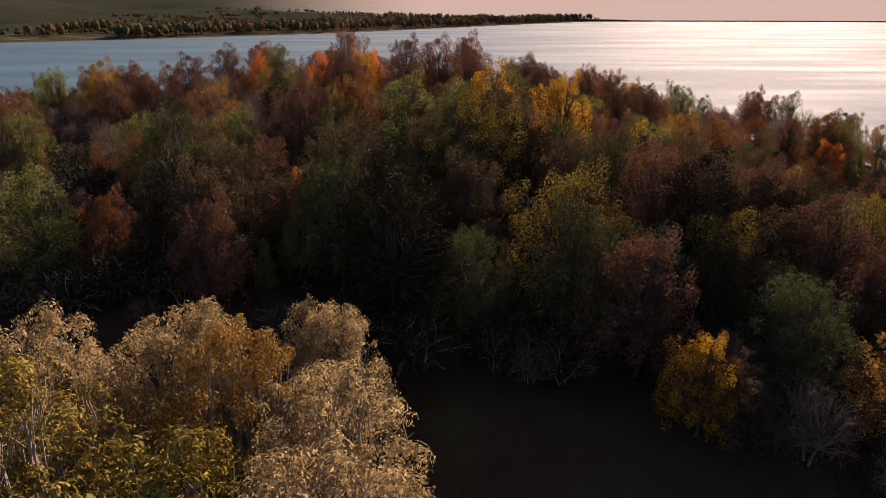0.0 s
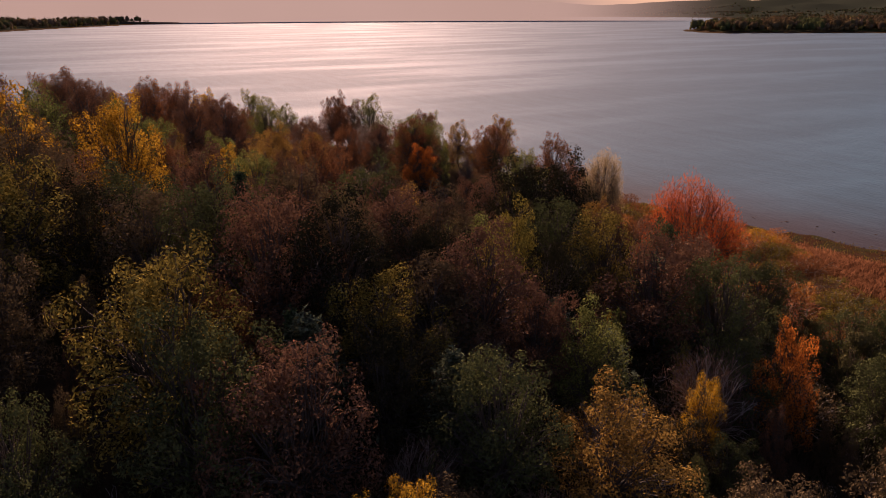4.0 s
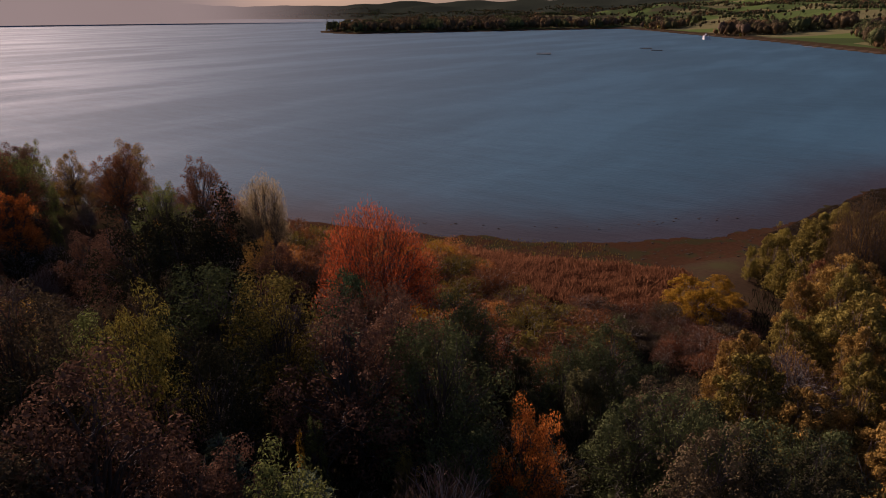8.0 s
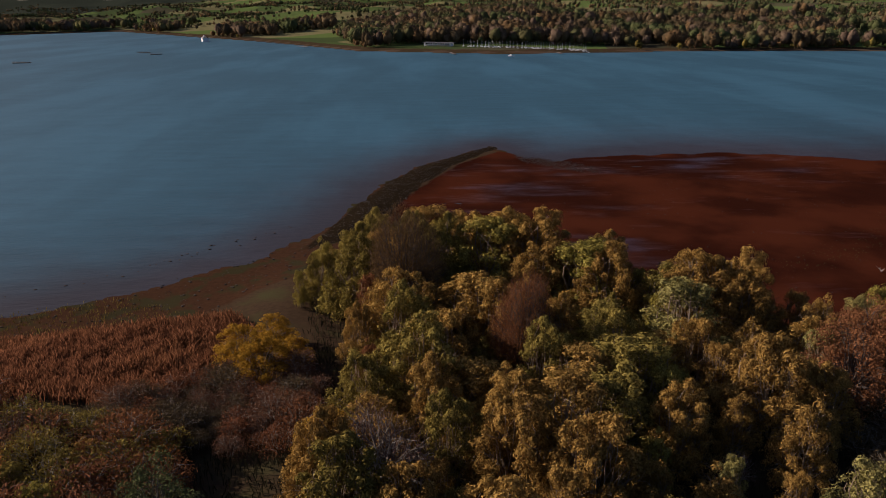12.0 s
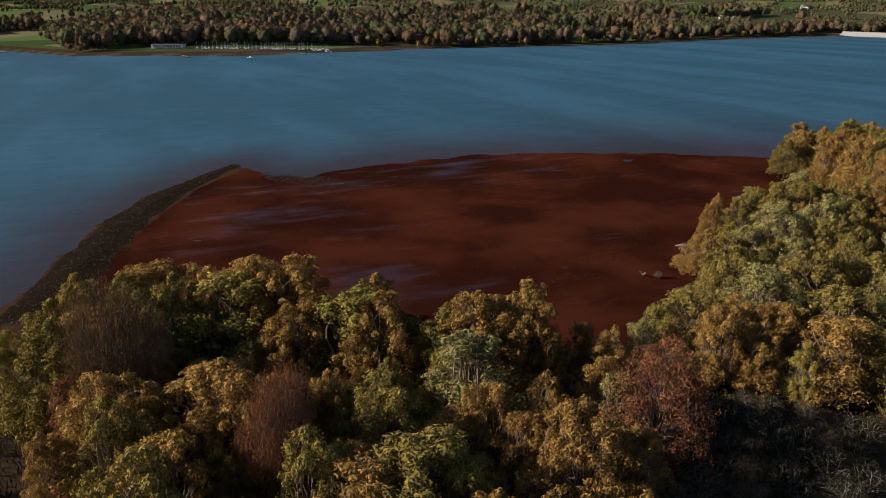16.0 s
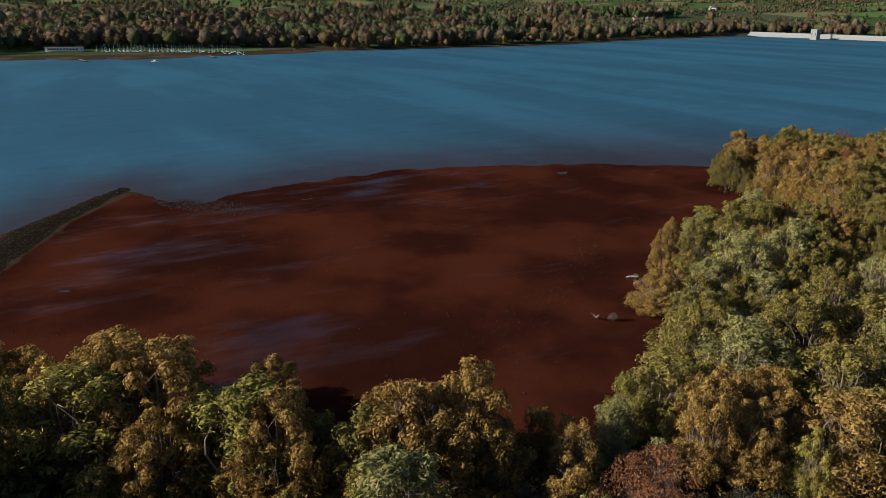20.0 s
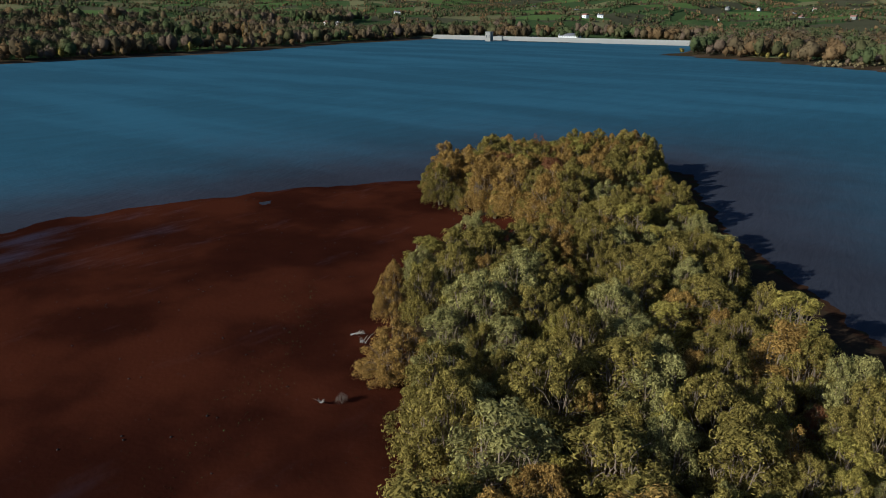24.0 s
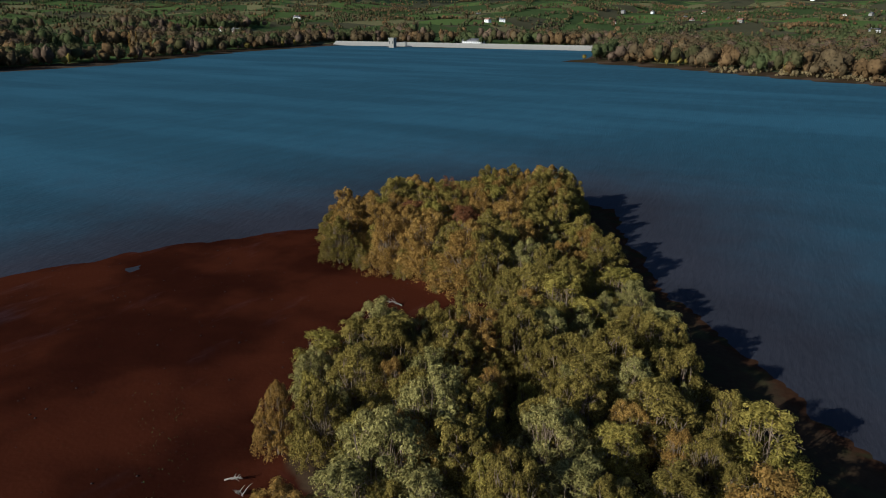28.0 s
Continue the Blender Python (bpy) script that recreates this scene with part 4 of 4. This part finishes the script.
# ---- far woods, hedges and fields' trees ----
def far_wood(name, xy, leaf, seed, label, count=70, high=9.0, tuft=1.5, slim=1.0, around=9, rings=6):
    """Many far trees in one mesh: a lumpy crown with loose sprays round it, on a stem."""
    rng = np.random.RandomState(seed)
    x, y = xy[:, 0], xy[:, 1]
    z = land(x, y)[0]
    k = len(x)
    h = high * rng.uniform(0.6, 1.25, k)
    r = h * rng.uniform(0.30, 0.48, k) * slim
    size, centre = np.stack([r, r, h * 0.46], 1)[:, None], np.stack([x, y, z + h * 0.52], 1)[:, None]
    phase = rng.uniform(0, 6.28, (k, 1, 4))

    def lump(d):
        return 1 + 0.28 * np.sin(d[..., :1] * 4 + phase[..., :1]) * np.sin(d[..., 1:2] * 4 + phase[..., 1:2]) + 0.10 * np.sin(d[..., 2:] * 7 + phase[..., 2:3]) * np.sin((d[..., :1] + d[..., 1:2]) * 8 + phase[..., 3:])

    lat, lon = np.meshgrid(np.linspace(-1.35, 1.5, rings), np.arange(around) * 6.2832 / around, indexing="ij")
    ball = np.stack([np.cos(lat) * np.cos(lon), np.cos(lat) * np.sin(lon), np.sin(lat)], -1).reshape(1, -1, 3).repeat(k, 0)
    core = (ball * lump(ball) * (0.72 + 0.07 * rng.normal(0, 1, (k, ball.shape[1], 1))) * size + centre).reshape(-1, 3)
    i, j = np.meshgrid(np.arange(rings - 1), np.arange(around), indexing="ij")
    face = np.stack([i * around + j, i * around + (j + 1) % around, (i + 1) * around + (j + 1) % around, (i + 1) * around + j], -1).reshape(-1, 4)
    core_quads = (np.arange(k)[:, None, None] * ball.shape[1] + face[None]).reshape(-1, 4)
    d = rng.normal(0, 1, (k, count, 3))
    d[..., 2] += 0.4
    d /= np.linalg.norm(d, axis=2, keepdims=True)
    p = d * lump(d) * size * rng.uniform(0.72, 1.14, (k, count, 1)) + centre
    u = np.cross(d, rng.normal(0, 1, (k, count, 3))) + 0.5 * d * rng.normal(0, 1, (k, count, 1))
    u /= np.linalg.norm(u, axis=2, keepdims=True)
    v = np.cross(d, u) + rng.normal(0, 0.15, (k, count, 3))
    v /= np.linalg.norm(v, axis=2, keepdims=True)
    l = tuft * rng.uniform(0.6, 1.3, (k, count, 1))
    leaves = np.stack([p - u * l * 0.5, p + v * l * 0.36, p + u * l * 0.5, p - v * l * 0.36], 2).reshape(-1, 3)
    t = np.stack([x, y, z - 0.5], 1)
    stem = [t + np.array(o) for o in ((-0.2, -0.2, 0), (0.2, -0.2, 0), (0, 0.25, 0))]
    stem += [q + np.stack([0 * h, 0 * h, h * 0.6], 1) for q in stem]
    stems = np.stack(stem, 1).reshape(-1, 3)
    base = len(core) + len(leaves) + np.arange(k)[:, None] * 6
    quads = np.concatenate([core_quads, len(core) + np.arange(len(leaves)).reshape(-1, 4)] + [base + np.array(f) for f in ((0, 1, 4, 3), (1, 2, 5, 4), (2, 0, 3, 5))])
    return tagged(new(name, mesh_from(name, np.concatenate([core, leaves, stems]), quads, LEAF[leaf], True)), label, "woodland", kind="stuff")


def field_edge(x, y):
    """How near a place is to a hedge between fields (0 on the hedge)."""
    a = np.abs(((x * 0.86 + y * 0.5 + 40 * swell(x, y, 500, 41)) / 115) % 1 - 0.5)
    b = np.abs(((y * 0.86 - x * 0.5 + 40 * swell(x, y, 500, 42)) / 150) % 1 - 0.5)
    return np.minimum(a * 115, b * 150)


rng = np.random.RandomState(90)
pool = np.concatenate([np.stack([rng.uniform(-100, 2900, 150000), rng.uniform(-2700, 1300, 150000)], 1), np.stack([rng.uniform(-900, 500, 30000), rng.uniform(1000, 2900, 30000)], 1), np.stack([rng.uniform(900, 3500, 30000), rng.uniform(900, 3500, 30000)], 1)])
rng.shuffle(pool)
near_pool = np.concatenate([np.stack([rng.uniform(x0, x1, k), rng.uniform(y0, y1, k)], 1) for x0, x1, y0, y1, k in ((780, 1450, -1120, 360, 11000), (-60, 480, -1150, -640, 3200), (1080, 1750, 500, 1200, 4000), (-800, 320, 1150, 2700, 7000), (420, 960, -1250, -1040, 1200))])
# the bank woods
_, _, _, _, out, _ = land(near_pool[:, 0], near_pool[:, 1])
thick = swell(near_pool[:, 0], near_pool[:, 1], 190, 51) + 0.6 * swell(near_pool[:, 0], near_pool[:, 1], 70, 52)
for outline in ([(890, 90), (905, -230), (860, -260), (870, -480), (1050, -520), (1330, -300), (1350, 60), (1150, 180)], [(440, -830), (280, -765), (150, -700), (60, -670), (0, -760), (180, -930), (440, -1010)],
                [(1095, 980), (1320, 840), (1500, 760), (1560, 900), (1170, 1100)], [(1150, 270), (1480, 530), (1560, 500), (1250, 250)], [(935, -800), (1020, -1000), (960, -1040), (925, -960)]):
    thick = thick + 1.6 * smooth(inside_by(outline, near_pool[:, 0], near_pool[:, 1]) / 20 + 0.5)
clear = ((near_pool[:, 0] > 800) & (near_pool[:, 0] < 925 + 0.2 * near_pool[:, 1]) & (near_pool[:, 1] > -215) & (near_pool[:, 1] < 60)) | ((near_pool[:, 1] < -985) & (near_pool[:, 0] > 430) & (near_pool[:, 0] < 960) & (out < 40)) | (inside_by([(1120, -190), (1085, -310), (1290, -385), (1350, -245)], near_pool[:, 0], near_pool[:, 1]) > 0) | (inside_by([(900, 95), (1010, 270), (1260, 300), (1200, 150)], near_pool[:, 0], near_pool[:, 1]) > 0)
bank = near_pool[(out > 9) & (out < 420) & (thick > -0.2 + (out - 60) / 300) & ~clear]
front = np.where(land(bank[:, 0], bank[:, 1])[4] < 30, rng.rand(len(bank)), 0) > 0.45
tone = swell(bank[:, 0], bank[:, 1], 150, 53) + rng.normal(0, 0.22, len(bank))
for leaf, low, high in (("drab", -9, -0.35), ("tawny", -0.35, -0.1), ("dun", -0.1, 0.2), ("dull", 0.2, 0.6), ("moss", 0.6, 9)):
    far_wood("bank_wood", bank[~front & (tone >= low) & (tone < high)], leaf, 91, "far wooded lake bank with {}".format(WORDS[leaf]), 105, 18.0, 1.75, 1.0, 8, 6)
for leaf, low, high in (("tawny", -9, 0.0), ("olive", 0.0, 0.4), ("dun", 0.4, 9)):
    far_wood("bank_thicket", bank[front & (tone >= low) & (tone < high)], leaf, 94, "lower thicket along the far bank with {}".format(WORDS[leaf]), 70, 9.0, 1.3, 1.15, 8, 6)
strip = near_pool[(inside_by([(240, -738), (221, -722), (105, -664), (60, -650), (50, -668), (110, -690), (200, -735)], near_pool[:, 0], near_pool[:, 1]) > 0) & (out > 0.5)]
strip = np.concatenate([strip + rng.uniform(-9, 9, strip.shape) for _ in range(8)])
far_wood("far_reeds", strip, "straw", 93, "straw-coloured reed fringe along the far bank", 26, 3.0, 1.0, 1.3, 5, 4)
# hedges and copses among the fields
_, _, _, _, out, _ = land(pool[:, 0], pool[:, 1])
edge = field_edge(pool[:, 0], pool[:, 1])
copse = swell(pool[:, 0], pool[:, 1], 420, 55) + 0.5 * swell(pool[:, 0], pool[:, 1], 150, 56)
ahead = (pool[:, 0] > -200) | (pool[:, 1] > 800)
hedge = pool[(out > 90) & ahead & ((edge < 4.5) | ((copse > 0.85) & (out > 250)))][:30000]
tone = swell(hedge[:, 0], hedge[:, 1], 240, 57) + rng.normal(0, 0.5, len(hedge))
for leaf, low, high in (("moss", -9, -0.3), ("drab", -0.3, 0.3), ("dull", 0.3, 0.8), ("tawny", 0.8, 9)):
    far_wood("hedge_trees", hedge[(tone >= low) & (tone < high)], leaf, 92, "far hedgerow trees with {}".format(WORDS[leaf]), 16, 8.5, 1.9, 1.15, 5, 4)


# ---- buildings and boats ----
def box_mesh(name, size, at, mat, bevel=0.0, taper=1.0):
    bm = bmesh.new()
    bmesh.ops.create_cube(bm, size=1.0)
    for v in bm.verts:
        k = taper if v.co.z > 0 else 1.0
        v.co = Vector((v.co.x * size[0] * k, v.co.y * size[1] * k, v.co.z * size[2])) + Vector(at)
    if bevel:
        bmesh.ops.bevel(bm, geom=bm.edges[:], offset=bevel, segments=1, affect="EDGES")
    me = bpy.data.meshes.new(name)
    bm.to_mesh(me), bm.free()
    me.materials.append(mat)
    return me


def gable(name, length, width, base, rise, mat):
    l, w = length / 2 + 0.35, width / 2 + 0.4
    v = [(-l, -w, base), (l, -w, base), (l, 0, base + rise), (-l, 0, base + rise), (l, w, base), (-l, w, base)]
    v += [(a, b, c + 0.18) for a, b, c in v]
    f = [(6, 7, 8, 9), (9, 8, 10, 11), (3, 2, 1, 0), (5, 4, 2, 3), (0, 1, 7, 6), (5, 11, 10, 4), (1, 2, 8, 7), (2, 4, 10, 8), (0, 6, 9, 3), (3, 9, 11, 5)]
    return mesh_from(name, v, f, mat)


def house(name, x, y, turn, length, width, walls, roof, label, high=5.0, dig=1.5, gap=3.2):
    root = new(name)
    root.matrix_basis = pose(x, y, height_at(x, y), 0, 0, turn)
    part("wall", box_mesh("wall", (length, width, high + dig), (0, 0, (high - dig) / 2), walls), root)
    part("roof", gable("roof", length, width, high - 0.1, width * 0.38, roof), root)
    part("chimney", box_mesh("chimney", (0.9, 0.7, 2.0), (length * 0.35, 0, high + width * 0.38), walls, 0.04), root)
    pane = box_mesh("window", (1.2, 0.12, 1.3), (0, 0, 0), GLASS, 0.02)
    for k in range(int(length // gap)):
        for zz in (1.4, 3.8) if gap < 4 else (2.4,):
            for sy in (-1, 1):
                w = part("window", pane, root)
                w.location = ((k + 0.5 - (length // gap) / 2) * gap, sy * (width / 2 + 0.03), zz)
    return tagged(root, label, "house", "houses round the lake")


def clubhouse(x, y, turn):
    root = new("clubhouse")
    root.matrix_basis = pose(x, y, height_at(x, y), 0, 0, turn)
    part("wall", box_mesh("wall", (34, 9, 4.6), (0, 0, 1.3), WHITE), root)
    part("roof", box_mesh("roof", (36, 11, 0.5), (0, 0, 3.86), SLATE, 0.08), root)
    part("balcony", box_mesh("balcony", (30, 2.4, 0.25), (0, -5.75, 1.2), CONCRETE, 0.03), root)
    pane = box_mesh("window", (2.4, 0.14, 1.3), (0, 0, 0), GLASS, 0.02)
    for k in range(10):
        part("window", pane, root).location = (-13.5 + 3 * k, -4.53, 2.4)
    tagged(root, "long low white clubhouse with a flat grey roof", "building")


def dinghy_at():
    """A sailing dinghy ashore under its cover: hull, mast, boom."""
    root = new("dinghy")
    bm = bmesh.new()
    rows = []
    for k in range(7):
        s = k / 6
        half = 0.85 * math.sin(math.pi * (0.30 + 0.70 * (1 - s))) ** 0.8 + 0.02
        zc = 0.15 + 0.18 * s * s
        rows.append([bm.verts.new((-2.2 + 4.4 * s, yy * half, zz + zc)) for yy, zz in ((-1, 0.55), (-0.8, 0.15), (0, 0), (0.8, 0.15), (1, 0.55), (0, 0.68))])
    for a, b in zip(rows, rows[1:]):
        for j in range(6):
            bm.faces.new((a[j], b[j], b[(j + 1) % 6], a[(j + 1) % 6]))
    bm.faces.new(rows[0]), bm.faces.new(rows[-1][::-1])
    bmesh.ops.recalc_face_normals(bm, faces=bm.faces[:])
    me = bpy.data.meshes.new("hull")
    bm.to_mesh(me), bm.free()
    me.materials.append(HULL)
    part("hull", me, root)
    part("mast", mesh_from("mast", *tubes([[(np.array((0.6, 0, 0.6)), 0.07), (np.array((0.5, 0, 7.2)), 0.045)]], 6), ALLOY), root)
    part("cover", box_mesh("cover", (2.8, 1.3, 0.5), (-0.5, 0, 0.95), COVER, 0.12, 0.45), root)
    return root


clubhouse(906, 2, 246)
for k, (x, y, turn, length, width, walls, roof, label) in enumerate((
        (1140, -1003, 20, 20, 9, WHITE, SLATE, "white farmhouse with slate roof among trees"), (1160, -985, 110, 14, 8, WHITE, TILE, "white house with clay roof beside the farmhouse"),
        (690, -1085, 0, 36, 12, WHITE, SLATE, "long pale shed behind the dam"), (384, -948, 25, 18, 9, TIMBER, TILE, "brown boathouse with clay roof on the wooded bank"), (322, -900, 20, 16, 9, TIMBER, TILE, "low brown lodge with clay roof on the wooded bank"),
        (1130, 330, 30, 10, 8, WHITE, SLATE, "small white cottage on the green field"))):
    house("house", x, y, turn, length, width, walls, roof, label)
rng = np.random.RandomState(17)
for k in range(24):
    x, y = 430 + rng.normal(0, 260), -2050 + rng.normal(0, 190)
    house("house", x, y, rng.uniform(0, 180), rng.uniform(9, 16), rng.uniform(7, 9), (WHITE, CONCRETE)[rng.randint(2)], (SLATE, TILE)[rng.randint(2)], "pale village house among far gardens", gap=5.0)
for k in range(13):
    a = rng.uniform(-0.35, 0.95)
    d = rng.uniform(1500, 2900)
    x, y = 100 + d * math.sin(2.25 + a * 0.9), d * math.cos(2.25 + a * 0.9)
    if inside_by(LAKE, np.array([x]), np.array([y]))[0] < -120:
        house("house", x, y, rng.uniform(0, 180), rng.uniform(9, 16), rng.uniform(7, 9), WHITE, (SLATE, TILE)[rng.randint(2)], "pale village house among far fields", gap=5.0)
boat = dinghy_at()
spots = [(882 + 5.2 * row - 1.65 * j, -26 - 3.9 * j) for row in range(4) for j in range(34)]
rng.shuffle(spots)
for k, (x, y) in enumerate(spots[:96]):
    x, y = x + rng.uniform(-1, 1), y + rng.uniform(-1, 1)
    m = pose(x, y, height_at(x, y), 0, 0, rng.uniform(-25, 25) + 180)
    ob = boat if k == 0 else copy_thing(boat, m)
    if k == 0:
        ob.matrix_basis = m
    tagged(ob, "white sailing dinghy with grey mast and cover, ashore", "boat", "dinghies at the club")


def motorboat(x, y, turn):
    root = new("motorboat")
    root.matrix_basis = pose(x, y, 0, 0, 0, turn) @ Matrix.Scale(1.5, 4)
    dinghy_hull = [c for c in boat.children if c.name.startswith("hull")][0].data
    part("hull", dinghy_hull, root).location = (0, 0, -0.15)
    part("cabin", box_mesh("cabin", (1.5, 1.1, 0.8), (0.2, 0, 1.05), WHITE, 0.1, 0.8), root)
    part("windscreen", box_mesh("windscreen", (0.06, 0.9, 0.4), (0.98, 0, 1.15), GLASS, 0.01), root)
    tagged(root, "small white motorboat moored on the lake", "boat")


def pontoon(x, y, turn, length):
    root = new("pontoon")
    root.matrix_basis = pose(x, y, 0, 0, 0, turn)
    part("deck", box_mesh("deck", (length, 2.6, 0.25), (0, 0, 0.75), TIMBER, 0.03), root)
    barrel = box_mesh("float", (2.2, 2.4, 0.9), (0, 0, 0.2), TIMBER, 0.2)
    for k in range(int(length // 3)):
        part("float", barrel, root).location = ((k + 0.5) * 3 - length / 2, 0, 0)
    post = mesh_from("rail_post", *tubes([[(np.array((0, 0, 0.8)), 0.06), (np.array((0, 0, 1.9)), 0.06)]], 5), TIMBER)
    for k in range(int(length // 2)):
        part("rail_post", post, root).location = (k * 2 - length / 2 + 1, 1.2, 0)
    part("rail", box_mesh("rail", (length, 0.1, 0.12), (0, 1.2, 1.9), TIMBER), root)
    tagged(root, "dark timber pontoon floating on the lake", "pontoon", "floating pontoons")


motorboat(763, -63, 60)
pontoon(704, 378, 118, 15)
pontoon(850, 322, 112, 14)
pontoon(822, 300, 112, 12)


def jetty(x, y, turn, length):
    root = new("jetty")
    root.matrix_basis = pose(x, y, 0, 0, 0, turn)
    part("deck", box_mesh("deck", (length, 2.2, 0.2), (0, 0, 1.1), TIMBER, 0.02), root)
    pile = mesh_from("pile", *tubes([[(np.array((0, 0, -2.5)), 0.14), (np.array((0, 0, 1.5)), 0.12)]], 6), TIMBER)
    for k in range(int(length // 4)):
        for sy in (-0.9, 0.9):
            part("pile", pile, root).location = ((k + 0.5) * 4 - length / 2, sy, 0)
    tagged(root, "low timber jetty at the sailing club", "jetty", "jetties")


jetty(808, -8, 8, 26)
jetty(806, -120, 4, 20)
jetty(960, 168, 40, 24)


def dam():
    root = new("dam")
    a, b = Vector((468, -1047, 0)), Vector((930, -1028, 0))
    d = b - a
    root.matrix_basis = pose(*((a + b) / 2), 0, 0, math.degrees(math.atan2(d.y, d.x)))
    length, k = d.length, 60
    verts, quads = [], []
    for i in range(k + 1):
        x = -length / 2 + length * i / k
        verts += [(x, 14, -2), (x, 1.5, 6.0), (x, 1.2, 7.0), (x, 0.8, 7.0), (x, 0.8, 6.1), (x, -6, 6.1), (x, -24, -2)]
    for i in range(k):
        for j in range(6):
            quads.append((i * 7 + j, i * 7 + j + 1, i * 7 + j + 8, i * 7 + j + 7))
    part("embankment", mesh_from("embankment", verts, quads, CONCRETE), root)
    pier = box_mesh("rib", (0.5, 0.5, 1.3), (0, 1.2, 6.7), CONCRETE, 0.05)
    for i in range(0, k + 1, 2):
        part("rib", pier, root).location = (-length / 2 + length * i / k, 0, 0)
    tagged(root, "long pale concrete dam with sloping face and parapet", "dam")


def tower(x, y):
    root = new("draw_off_tower")
    root.matrix_basis = pose(x, y, 0, 0, 0, 3)
    part("shaft", box_mesh("shaft", (10, 9, 17), (0, 0, 5.5), CONCRETE, 0.25, 0.94), root)
    part("parapet", box_mesh("parapet", (10.6, 9.6, 1.4), (0, 0, 14.4), CONCRETE, 0.15), root)
    part("door", box_mesh("door", (2.2, 0.2, 3.0), (0, -4.5, 9.2), TIMBER, 0.03), root)
    for sx in (-2.6, 2.6):
        part("window", box_mesh("window", (1.0, 0.2, 4.0), (sx, 4.4, 8.0), GLASS, 0.02), root)
    part("footbridge", box_mesh("footbridge", (2.2, 40, 0.6), (0, -23, 7.6), CONCRETE, 0.05), root)
    tagged(root, "square pale stone draw-off tower before the dam", "tower")


dam()
tower(786, -992)


def poplar(x, y, high, seed):
    rng = np.random.RandomState(seed)
    shape = [(rng.normal(0, 0.5), rng.normal(0, 0.5), high * (0.15 + 0.8 * k / 12), 1.5 * (1 - 0.05 * k), 1.5 * (1 - 0.05 * k), high / 11) for k in range(13)]
    ob = tree_thing("poplar_tree", tubes([[(np.array((0, 0, -0.5)), 0.35), (np.array((0, 0, high)), 0.04)]]), tufts(rng, shape, 700, 1.0, 0.45, 0.9), BARK, LEAF["ochre"])
    ob.matrix_basis = pose(x, y, height_at(x, y))
    tagged(ob, "tall slim poplar with thin ochre leaves on the far bank", "tree", "poplars on the far bank")


for k, (x, y, h) in enumerate(((946, -630, 25), (943, -638, 26), (937, -655, 25), (905, -470, 20), (965, -860, 19), (1010, -985, 20))):
    poplar(x, y, h, 300 + k)
